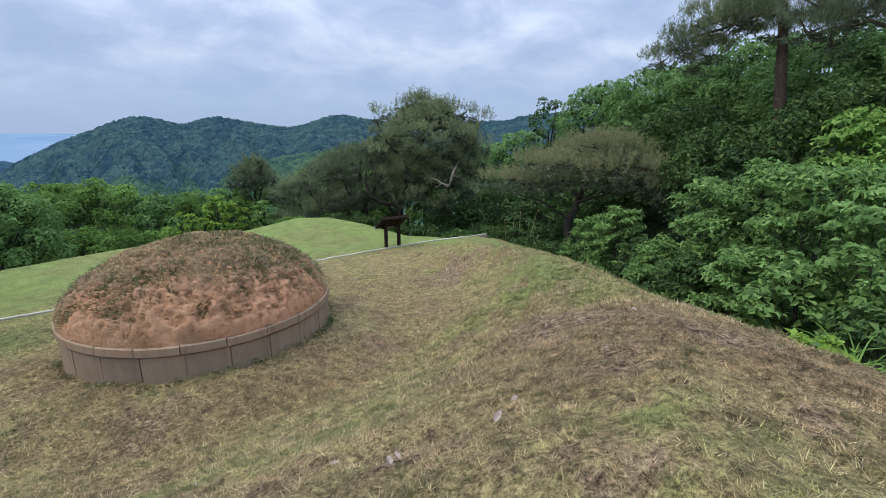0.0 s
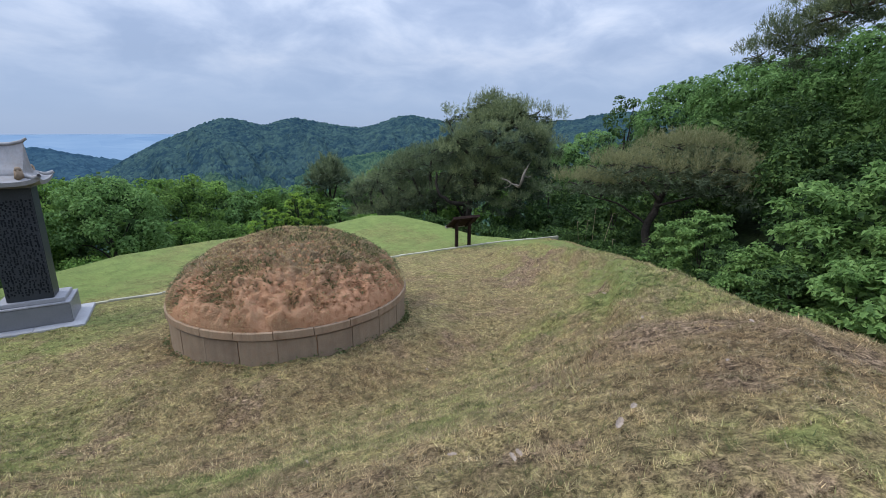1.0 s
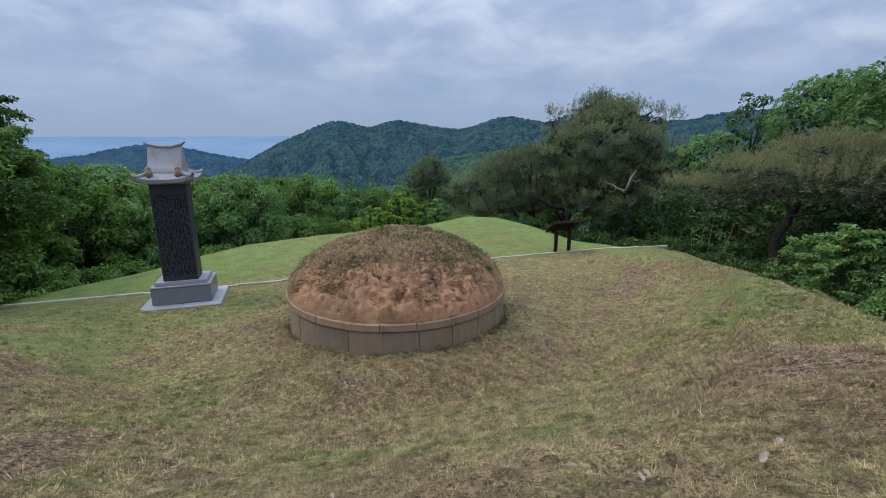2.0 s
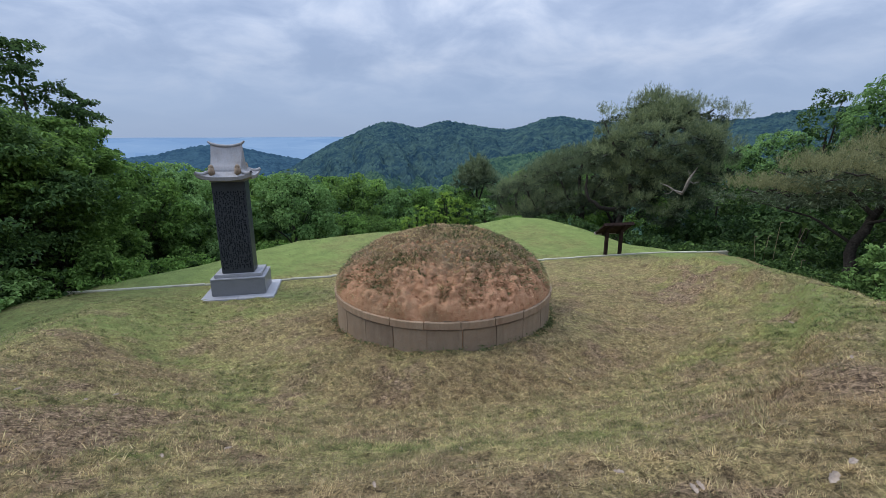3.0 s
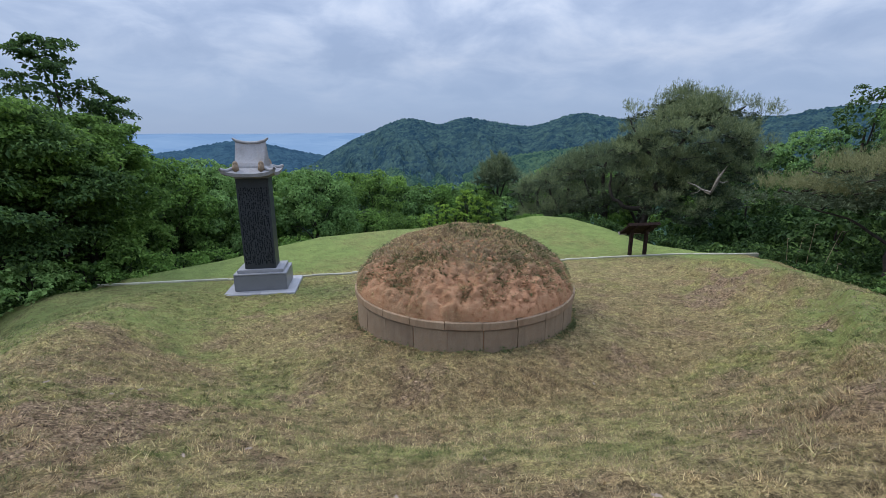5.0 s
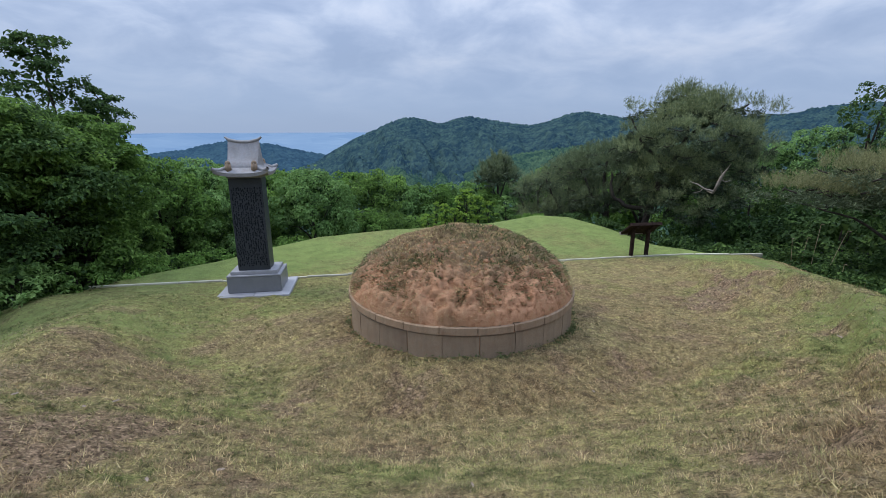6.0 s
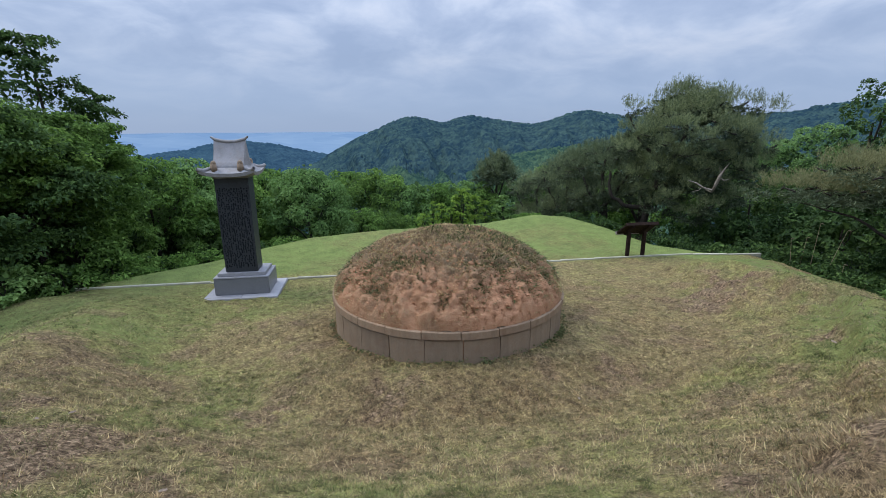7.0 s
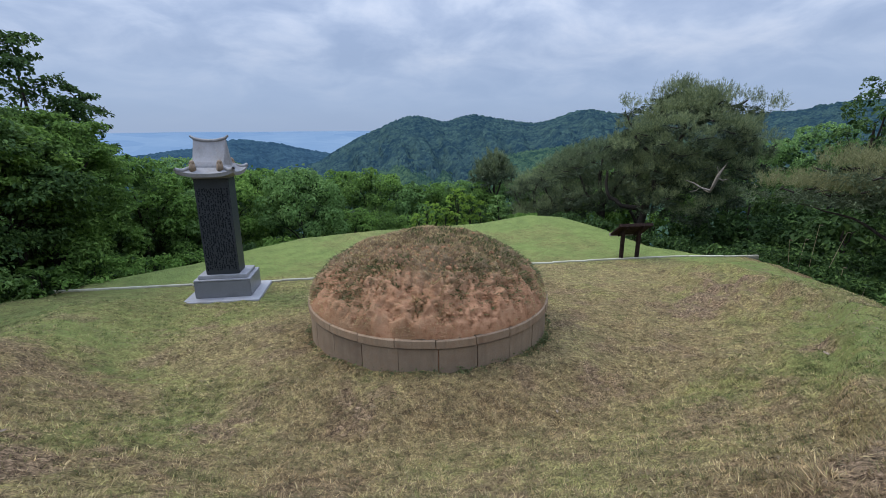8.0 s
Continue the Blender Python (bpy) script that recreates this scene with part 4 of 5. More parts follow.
def broadleaf(name, label, x, y, base, top, radius, leaf, cover, mat, lean=0.0, low=0.1, lobes=40, group="", bark=None, trunk_r=None, layers=False):
    """A broad-leaved tree from base to top heights."""
    h = top - base
    ob = empty(name, x, y, base - 0.15, 0)
    tagged(ob, label, "shrub" if name == "shrub" else "tree", group)
    tr = trunk_r or 0.03 + h * 0.016
    crown_mid = h * (1 + low) / 2
    lx = lean * h * 0.2
    stem = limb_path((0, 0, 0), (lx, 0, h * 0.72), 0, 7, 0.05)
    v, q = tubes([(stem, np.linspace(tr, tr * 0.35, 7))], 9)
    trunk = under("trunk", mesh_of("trunk", v, [q], bark or M_BARK, True), ob)
    clumps = []
    for k in range(lobes):
        rel = (k + rng.random()) / lobes
        hz = low + (1 - low) * rel
        girth = radius * (math.sin(math.pi * (0.16 + 0.80 * rel)) ** 0.6)
        a = k * 2.4 + rng.uniform(-0.5, 0.5)
        rr = girth * math.sqrt(rng.uniform(0.25, 0.9))
        cr = radius * (rng.uniform(0.20, 0.34) if layers else rng.uniform(0.22, 0.36))
        clumps.append((lx * hz + rr * math.cos(a), rr * math.sin(a), h * hz - cr * 0.6, cr))
    clumps.append((lx, 0, h - radius * 0.25, radius * 0.28))
    for cx, cy, cz, cr in clumps[::5]:
        k = min(6, max(1, int(6 * (cz / h) * 0.8)))
        v, q = tube(limb_path(stem[k], (cx, cy, cz), 0.05 * h, 5, 0.1), np.linspace(tr * 0.42, tr * 0.08, 5), 6)
        under("limb", mesh_of("limb", v, [q], bark or M_BARK, True), ob)
    at, nn = crown_points(clumps, leaf, cover, 0.36 if layers else 0.5)
    # large leaves deep in the crown, their shade painted as a darker colour
    m = int(100 * radius * h / (leaf * 9))
    zi = h * (low + (0.92 - low) * rng.random(m))
    gi = radius * 0.62 * np.sin(np.pi * (0.14 + 0.78 * np.clip(zi / h, 0, 1))) * np.sqrt(rng.random(m))
    ai = rng.random(m) * 6.283
    inner = np.stack([lx * zi / h + gi * np.cos(ai), gi * np.sin(ai), zi], -1)
    under("crown", leaves("crown", at, leaf, nn, 0.4 if layers else 0.45, mat, 0.6, leaf * 0.25), ob)
    under("inner_foliage", leaves("inner_foliage", inner, leaf * 1.4, np.tile([[0.0, 0.0, 0.4]], (m, 1)), 1.0, M_SHADE, 0.8), ob, "inner leaves, shade painted into their darker colour")["kind"] = "stuff"
    return ob


def dome_tree(name, label, x, y, base, top, radius, leaf, cover, mat, low=0.1, lobes=30, group=""):
    """A broad-leaved tree whose crown is a dome of rounded puffs of leaves."""
    h = top - base
    ob = empty(name, x, y, base - 0.15, 0)
    tagged(ob, label, "tree", group)
    tr = 0.03 + h * 0.015
    stem = limb_path((0, 0, 0), (0, 0, h * 0.75), 0, 7, 0.05)
    v, q = tubes([(stem, np.linspace(tr, tr * 0.3, 7))], 9)
    under("trunk", mesh_of("trunk", v, [q], M_BARK, True), ob)
    half = h * (1 - low) / 2
    at, nn, inner = [], [], []
    for k in range(lobes):
        u = 1 - 1.55 * (k + 0.5) / lobes
        a, flat = k * 2.4 + rng.uniform(-0.3, 0.3), math.sqrt(max(0.0, 1 - u * u))
        reach = rng.uniform(0.74, 0.98)
        r = radius * rng.uniform(0.22, 0.36)
        c = np.array([radius * reach * flat * math.cos(a), radius * reach * flat * math.sin(a), h - half + (half - 0.55 * r) * u * rng.uniform(0.9, 1.04)])
        n = int(cover * 26 * r * r / (leaf * leaf))
        d = rng.normal(0, 1, (n, 3)) + [0.5 * math.cos(a) * flat, 0.5 * math.sin(a) * flat, 0.45]
        d /= np.linalg.norm(d, axis=1)[:, None]
        wave = 0.86 + 0.2 * np.sin(d[:, 0] * 7 + k) * np.sin(d[:, 1] * 7) + rng.normal(0, 0.06, n)
        at.append(c + d * (r * wave)[:, None] * [1, 1, 0.72])
        nn.append(d * 0.8 + [0, 0, 0.55])
        m = max(5, int(n * 0.06))
        inner.append(c * [0.7, 0.7, 1] - [0, 0, 0.3 * r] + rng.normal(0, 0.45 * r, (m, 3)))
        if k % 6 == 2:
            j = min(6, max(1, int(6 * c[2] / h * 0.8)))
            v, q = tube(limb_path(stem[j], c, 0.04 * h, 5, 0.1), np.linspace(tr * 0.4, tr * 0.08, 5), 6)
            under("limb", mesh_of("limb", v, [q], M_BARK, True), ob)
    under("crown", leaves("crown", np.concatenate(at), leaf, np.concatenate(nn), 0.32, mat, 0.6, leaf * 0.2), ob)
    inner = np.concatenate(inner)
    # inner leaves take the darker copy: crown shade put into colour
    under("inner_foliage", leaves("inner_foliage", inner, leaf * 2.2, np.tile([[0.0, 0.0, 0.4]], (len(inner), 1)), 1.0, M_SHADE, 0.8), ob, "inner leaves, shade painted into their darker colour")["kind"] = "stuff"
    return ob


def needles(name, tufts, dirs, length, width, count, mat, fan=0.62):
    """Needle tufts: thin spikes that fan out from the shoot, as one mesh."""
    n = len(tufts)
    p = np.repeat(tufts, count, 0)
    d = np.repeat(dirs, count, 0) * 0.9 + rng.normal(0, fan, (n * count, 3))
    d /= np.linalg.norm(d, axis=1)[:, None]
    p = p + rng.normal(0, length * 0.25, p.shape)
    s = np.cross(d, rng.normal(0, 1, d.shape))
    s /= np.linalg.norm(s, axis=1)[:, None] + 1e-9
    ln = length * rng.uniform(0.7, 1.25, (len(p), 1))
    v = np.stack([p - s * width / 2, p + s * width / 2, p + d * ln], 1).reshape(-1, 3)
    return mesh_of(name, v, [np.arange(len(v)).reshape(-1, 3)], mat)


def puffs(pads, per, upright=0.95):
    """Shoots of pine needles on puffs (x, y, z, radius, half height): stations along each shoot, and its direction."""
    at, dd = [], []
    for px, py, pz, r, th in pads:
        n = max(5, int(per * r * r))
        d = rng.normal(0, 1, (n, 3)) + [0, 0, 0.45]
        d /= np.linalg.norm(d, axis=1)[:, None]
        d[:, 2] = np.where(d[:, 2] < -0.35, -d[:, 2], d[:, 2])
        p = np.array([px, py, pz]) + d * [r, r, th] * rng.uniform(0.55, 1.0, (n, 1))
        axis = d * 0.6 + np.c_[rng.normal(0, 0.22, (n, 2)), np.full(n, upright)]
        axis /= np.linalg.norm(axis, axis=1)[:, None]
        ln = rng.uniform(0.14, 0.36, (n, 1))
        for w in (0.0, 0.5, 1.0):
            at.append(p + axis * ln * w)
            dd.append(axis)
    return np.concatenate(at), np.concatenate(dd)


def crown_puffs(n, size, mid, lo, hi, flat=0.62, under_keep=0.35):
    """Puffs over an ellipsoid of half axes size round mid, in the frame of the tree."""
    got = []
    for k in range(n):
        u = 1 - 2 * (k + 0.5) / n
        if u < -0.2 and rng.random() > under_keep:
            continue
        a, f = k * 2.4, math.sqrt(1 - u * u)
        w = rng.uniform(0.62, 1.0)
        r = rng.uniform(lo, hi)
        got.append((mid[0] + size[0] * f * w * math.cos(a), mid[1] + size[1] * f * w * math.sin(a), mid[2] + size[2] * u * rng.uniform(0.8, 1.0), r, r * flat))
    return got


def pine(name, label, x, y, base, top, pads, mat, stems, tuft=0.26, per=85, width=0.026, count=9, group="", bark=None, shaded=0):
    """A pine: stems are lists of points with a radius; pads are (x, y, z, r, thickness) of needle foliage, all relative to the foot."""
    ob = empty(name, x, y, base)
    tagged(ob, label, "pine tree", group)
    first = True
    for pts, r0, r1 in stems:
        p = np.asarray(pts, float)
        t = np.linspace(0, len(p) - 1, len(p) * 4 - 3)
        fine = np.stack([np.interp(t, np.arange(len(p)), p[:, c]) for c in range(3)], -1)
        fine[1:-1] += rng.normal(0, r0 * 0.25, (len(fine) - 2, 3))
        v, q = tube(fine, np.linspace(r0, r1, len(fine)), 9)
        under("trunk" if first else "limb", mesh_of("stem", v, [q], bark or M_PINEBARK, True), ob)
        first = False
    at, dd = puffs(pads, per)
    twigs = []
    for px, py, pz, r, th in pads:
        for k in range(2 if r > 0.3 else 0):
            b = rng.random() * 6.28
            twigs.append((limb_path((px, py, pz - 0.5 * th), (px + r * 0.8 * math.cos(b), py + r * 0.8 * math.sin(b), pz), 0.0, 4, 0.1), [0.02 + 0.012 * r, 0.02, 0.014, 0.006]))
    for p, r in twigs:
        v, q = tube(p, r, 5)
        under("branch", mesh_of("branch", v, [q], bark or M_PINEBARK, True), ob)
    under("needles", needles("needles", at, dd, tuft, width, count, mat, 0.4), ob)
    # a darker core under the pads paints the shade inside the crown
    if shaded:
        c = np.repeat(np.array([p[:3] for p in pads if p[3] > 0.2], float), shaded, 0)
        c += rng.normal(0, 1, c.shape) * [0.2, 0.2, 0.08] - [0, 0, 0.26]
        under("inner_needles", needles("inner_needles", c, rng.normal(0, 1, c.shape) * [1, 1, 0.4], tuft * 1.25, width * 2.4, 7, M_PINE_DARK), ob, "inner needles, shade painted into their darker colour")["kind"] = "stuff"
    return ob


def place(az, dist):
    """Bearing and distance from the uphill bank, in plan."""
    return -0.3 + dist * math.sin(radians(az)), -8.9 + dist * math.cos(radians(az))


def ground_at(x, y):
    return float(height(np.array([x]), np.array([y]))[0])


def build_left_trees():
    lab = "leafy green broad-leaved tree at the lawn's edge"
    # M_SHADE rows hold the stand's own shade in their leaf colour
    for az, d, top, rad, leaf, mat, lobes in (
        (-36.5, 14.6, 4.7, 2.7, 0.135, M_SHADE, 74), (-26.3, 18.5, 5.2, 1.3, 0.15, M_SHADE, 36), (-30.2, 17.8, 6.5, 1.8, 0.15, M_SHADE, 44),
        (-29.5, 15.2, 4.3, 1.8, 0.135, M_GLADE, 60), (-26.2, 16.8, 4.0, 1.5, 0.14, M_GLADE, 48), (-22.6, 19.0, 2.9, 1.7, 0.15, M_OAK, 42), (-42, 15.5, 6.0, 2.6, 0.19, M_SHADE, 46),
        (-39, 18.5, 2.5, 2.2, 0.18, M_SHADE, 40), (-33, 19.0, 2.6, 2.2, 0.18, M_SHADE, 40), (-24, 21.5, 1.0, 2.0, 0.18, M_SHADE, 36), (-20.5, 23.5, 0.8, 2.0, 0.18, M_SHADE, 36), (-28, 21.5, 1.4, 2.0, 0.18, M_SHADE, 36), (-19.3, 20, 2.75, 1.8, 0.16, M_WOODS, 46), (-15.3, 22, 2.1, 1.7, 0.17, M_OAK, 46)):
        x, y = place(az, d)
        if d > 18.6:
            dome_tree("tree", lab, x, y, ground_at(x, y), top, rad, 0.115, 0.7, mat, low=0.12, lobes=28, group="trees round the hilltop")
            continue
        broadleaf("tree", lab, x, y, ground_at(x, y), top, rad, leaf * 0.8, 0.5, mat, low=0.46 if lobes > 70 else 0.3 if lobes > 58 else 0.04, lobes=lobes, group="trees round the hilltop", layers=True)
    # added trees: lighter crowns that paint the lit tops over the darker trees
    for az, d, top, rad, low in ((-37.8, 13.9, 4.75, 1.9, 0.66), (-31.5, 14.3, 4.0, 1.3, 0.62)):
        x, y = place(az, d)
        broadleaf("tree", "added slender tree whose lighter leaves paint the lit crown top", x, y, ground_at(x, y), top, rad, 0.105, 0.45, M_GLADE, low=low, lobes=58, group="trees round the hilltop", layers=True)


def build_belt():
    lab = "dense green broad-leaved tree on the slope below"
    for az, d, top, rad, low, mat in ((-6.9, 21.5, 2.05, 1.85, 0.12, M_WOODS), (-11.5, 24.5, 1.95, 1.9, 0.15, M_OAK), (-3.0, 28, 1.5, 2.0, 0.2, M_OAK), (0.2, 27, 1.45, 1.7, 0.2, M_GLADE), (-0.9, 23.2, -0.2, 1.3, 0.1, M_OAK),
                                      (3.0, 29, 1.0, 1.7, 0.2, M_OAK), (5.3, 28, 0.6, 1.8, 0.15, M_WOODS), (2.6, 24.0, -0.5, 1.4, 0.1, M_GLADE), (8.2, 28.5, 0.45, 1.8, 0.15, M_OAK), (11.0, 30, 0.35, 1.9, 0.15, M_WOODS),
                                      (6.2, 24.5, -0.7, 1.4, 0.1, M_OAK), (10.0, 25, -0.8, 1.5, 0.1, M_OAK), (13.6, 31, 0.3, 1.9, 0.15, M_OAK), (18.5, 33, 0.6, 2.3, 0.15, M_WOODS), (22.5, 34, 1.2, 2.4, 0.15, M_OAK), (-8.5, 31, 1.2, 2.4, 0.2, M_OAK), (-15.5, 29, 2.0, 2.4, 0.2, M_OAK),
                                      (28, 33, 1.3, 2.7, 0.1, M_OAK), (34, 33, 1.8, 2.7, 0.1, M_OAK)):
        x, y = place(az, d)
        dome_tree("tree", lab, x, y, ground_at(x, y), top, rad, 0.115 if d < 26 else 0.15, 0.7, mat, low=low, lobes=28, group="trees on the far slope")
    for az, d, top, rad in ((9.3, 20.6, 0.5, 0.5), (12.0, 20.8, 1.2, 0.8), (13.6, 21.2, 0.8, 0.6), (14.8, 21.4, 0.55, 0.5), (7.3, 20.2, 0.15, 0.45), (10.6, 20.4, 0.35, 0.5), (8.3, 20.6, 0.6, 0.28), (11.2, 20.9, 0.85, 0.35), (17.0, 22.0, 0.75, 0.7)):
        x, y = place(az, d)
        broadleaf("sapling", "bright yellow-green sapling at the lawn's edge", x, y, ground_at(x, y), top, rad, 0.12, 0.5, M_FRESH if az < 16 else M_BUSH, low=0.02, lobes=26, group="saplings", layers=True)


def build_pines():
    def aside(pads, az):
        """Turns pads given as (across, deep, up, ...) to face the bearing az."""
        c, w = math.cos(radians(az)), math.sin(radians(az))
        return [(p[0] * c + p[1] * w, -p[0] * w + p[1] * c, *p[2:]) for p in pads]

    # small dark pine on the slope
    x, y = place(15.8, 31)
    b = ground_at(x, y)
    z0 = 0.55 - b
    pine("pine_tree", "small dark round-topped pine on the slope", x, y, b, 2.0, crown_puffs(34, (1.25, 1.2, 0.95), (0, 0, z0), 0.34, 0.52) + crown_puffs(10, (0.6, 0.6, 0.4), (0.1, 0, z0 + 0.95), 0.24, 0.34), M_PINE_MID,
         [([(0, 0, -0.2), (0.1, 0, z0 * 0.6), (0.05, 0, z0 + 0.8)], 0.15, 0.05), ([(0.05, 0, z0 * 0.75), (-0.6, 0, z0 - 0.2), (-0.9, 0.1, z0)], 0.06, 0.02), ([(0.05, 0, z0 * 0.7), (0.6, 0.1, z0 - 0.3), (0.9, 0.1, z0 - 0.1)], 0.06, 0.02)],
         tuft=0.2, per=70, width=0.03, count=7, group="pines", bark=M_BARK, shaded=14)
    # pines beside the large one
    for az, d, zt, w in ((24.6, 25.5, 2.2, 1.7), (28.6, 24, 3.0, 2.0), (21.0, 29, 1.0, 1.6), (32.5, 27, 3.1, 2.0)):
        x, y = place(az, d)
        b = ground_at(x, y)
        mid = zt - 1.15 - b
        pads = crown_puffs(38, (w, 0.85 * w, 1.05), (0, 0, mid), 0.32, 0.6, 0.36) + crown_puffs(18, (0.95 * w, 0.7 * w, 0.5), (0, -0.3, mid - 1.4), 0.34, 0.5, 0.45, 0.8)
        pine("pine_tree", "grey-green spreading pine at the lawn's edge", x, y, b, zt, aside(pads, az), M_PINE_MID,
             [(aside(p, az), r0, r1) for p, r0, r1 in (([(0, 0, -0.2), (0.15, 0, mid * 0.4), (-0.1, 0, mid * 0.8), (0, 0, mid + 0.8)], 0.16, 0.05), ([(0.1, 0, mid * 0.4), (-0.8, -0.3, mid * 0.7), (-1.3, -0.4, mid)], 0.09, 0.03), ([(0, 0, mid * 0.5), (0.8, -0.3, mid * 0.8), (1.3, -0.3, mid + 0.1)], 0.09, 0.03))],
             tuft=0.125, per=135, width=0.016, count=8, group="pines", bark=M_BARK, shaded=28)
    # the large leaning pine with a broken, bleached limb
    turn = 38.3
    x, y = place(32.8, 22.6)
    b = ground_at(x, y)
    cx = 1.5
    pads = crown_puffs(54, (2.85, 2.35, 1.5), (cx, 0, 3.0 - b), 0.36, 0.7, 0.36, 0.85) + crown_puffs(20, (1.3, 1.2, 0.55), (cx + 0.1, 0, 4.45 - b), 0.34, 0.5)
    pads += crown_puffs(9, (0.5, 0.5, 0.32), (cx - 0.45, 0, 5.3 - b), 0.24, 0.36) + crown_puffs(22, (2.6, 1.8, 0.6), (cx + 0.3, 0, 1.7 - b), 0.34, 0.56, 0.38, 0.9)
    for u, z, r in ((0.45, 5.25, 0.24), (0.95, 5.0, 0.26), (1.05, 5.25, 0.16), (1.6, 4.75, 0.26), (2.1, 4.55, 0.22), (2.55, 4.35, 0.2), (-2.35, 4.45, 0.26), (-2.45, 4.75, 0.16), (-1.7, 4.7, 0.22), (2.9, 4.1, 0.18), (2.9, 2.9, 0.35), (2.7, 2.2, 0.4), (-2.7, 2.9, 0.35), (-1.15, 5.2, 0.24), (-0.1, 5.55, 0.24)):
        pads.append((cx + u, rng.uniform(-0.4, 0.3), z - b, r, r * 0.9))
    pads += crown_puffs(17, (2.2, 0.9, 0.8), (cx + 0.4, -0.8, 0.75 - b), 0.34, 0.56, 0.38, 0.85)
    for u, z in ((0.7, 5.15), (1.25, 5.0), (1.45, 4.95), (1.9, 4.7), (2.25, 4.6), (2.4, 4.5), (2.75, 4.3), (-2.1, 4.65), (-2.55, 4.6), (-0.75, 5.6), (-0.3, 5.75), (0.1, 5.5), (-1.45, 4.95), (2.95, 4.35)):
        pads.append((cx + u, rng.uniform(-0.5, 0.3), z - b, 0.07, 0.3))
    pads = [(p[0], p[1], p[2] - 0.38 * max(0, p[2] + b - 4.1), p[3], p[4]) for p in pads]     # a crown of little height
    stems = [([(0, 0, -0.3), (0.25, 0, 0.8 - b), (0.9, 0, 2.0 - b), (cx - 0.1, 0, 3.3 - b), (cx - 0.4, 0, 4.85 - b)], 0.17, 0.05), ([(0.0, 0, 0.1 - b), (-0.7, -0.3, 0.15 - b), (-1.3, -0.5, 0.65 - b), (-1.4, -0.5, 1.7 - b)], 0.12, 0.05),
             ([(0.3, 0, 0.9 - b), (1.1, -0.4, 1.3 - b), (2.1, -0.6, 2.2 - b), (3.4, -0.5, 2.9 - b)], 0.13, 0.04), ([(0.9, 0, 2.0 - b), (-0.2, -0.4, 2.8 - b), (-0.8, -0.5, 4.0 - b)], 0.1, 0.03), ([(cx, 0, 3.3 - b), (cx + 1.0, 0, 4.0 - b), (cx + 1.9, 0, 4.5 - b)], 0.09, 0.03)]
    big = pine("pine_tree", "large grey-green pine with a broken bleached limb", x, y, b, 5.75, aside(pads, turn), M_PINE, [(aside(p, turn), r0, r1) for p, r0, r1 in stems],
               tuft=0.125, per=165, width=0.0155, count=9, group="pines", bark=M_BARK, shaded=34)
    snag = [([(1.6, -1.6, 1.2), (1.78, -2.3, 1.22), (1.9, -2.4, 1.55), (1.98, -2.4, 1.85), (2.2, -2.42, 2.3)], [0.03, 0.05, 0.065, 0.05, 0.008]), ([(1.78, -2.35, 1.28), (1.5, -2.4, 1.36), (1.25, -2.4, 1.52), (0.95, -2.4, 1.62)], [0.045, 0.03, 0.026, 0.008]),
            ([(1.95, -2.4, 1.75), (2.12, -2.4, 1.66), (2.3, -2.4, 1.72)], [0.03, 0.02, 0.008]), ([(1.45, -2.4, 1.38), (1.35, -2.4, 1.25), (1.15, -2.4, 1.2)], [0.02, 0.014, 0.006]), ([(2.0, -2.4, 1.9), (1.9, -2.4, 2.15)], [0.02, 0.006])]
    snag = [([(p[0] + 0.78, *p[1:]) for p in pts], r) for pts, r in snag]
    v, q = tubes([([(c[0], c[1], c[2] - b) for c in aside(p, turn)], r) for p, r in snag], 7)
    under("broken_limb", mesh_of("broken_limb", v, [q], M_DEADWOOD, True), big, "bleached broken limb")
    # low flat-topped pine with yellowish needles, in storeys
    x, y = place(54.5, 16.5)
    b = ground_at(x, y)
    t = 3.35 - b
    pads = []
    for mid, z0, half, n, deep in ((0.9, 3.25, 1.55, 24, 1.2), (0.45, 2.72, 2.4, 46, 1.7), (-1.9, 2.05, 1.35, 22, 1.2), (2.0, 2.15, 1.1, 14, 1.1), (0.2, 2.2, 1.6, 18, 1.6)):
        for k in range(n):
            a, rr = k * 2.4, math.sqrt((k + 0.5) / n)
            if rng.random() < 0.2:
                continue
            pads.append((mid + half * rr * math.cos(a), deep * rr * math.sin(a), z0 - b - 0.26 * rr * rr + rng.uniform(-0.1, 0.1), rng.uniform(0.28, 0.46), 0.2))
    pads = aside(pads, 54.5)
    stems = [([(0.15, 0, -0.1), (0.0, 0, t * 0.3), (0.35, 0.1, t * 0.6), (0.7, 0, t * 0.9)], 0.17, 0.06), ([(0.05, 0, t * 0.35), (-1.0, -0.2, t * 0.52), (-2.2, -0.3, t * 0.58)], 0.045, 0.015),
             ([(0.2, 0, t * 0.5), (1.3, -0.2, t * 0.6), (2.3, -0.2, t * 0.62)], 0.045, 0.015), ([(0.3, 0, t * 0.55), (-0.6, 0.1, t * 0.75), (-1.5, 0, t * 0.8)], 0.07, 0.02)]
    pine("pine_tree", "low flat-topped pine with yellowish needles", x, y, b, 3.35, pads, M_PINE_DRY, [(aside(p, 54.5), r0, r1) for p, r0, r1 in stems],
         tuft=0.11, per=150, width=0.012, count=8, group="pines", bark=M_BARK, shaded=22)
    # the tall red pine on the rising slope
    x, y = place(75.2, 18)
    b = ground_at(x, y) - 0.2
    pads = []
    h = 10.5 - b
    for k in range(16):
        a = k * 2.4
        rr = 0.5 + 2.2 * (((k * 5) % 8) / 7)
        pads.append((rr * math.cos(a), rr * math.sin(a), h * (0.62 + 0.36 * k / 15), 0.95, 0.42))
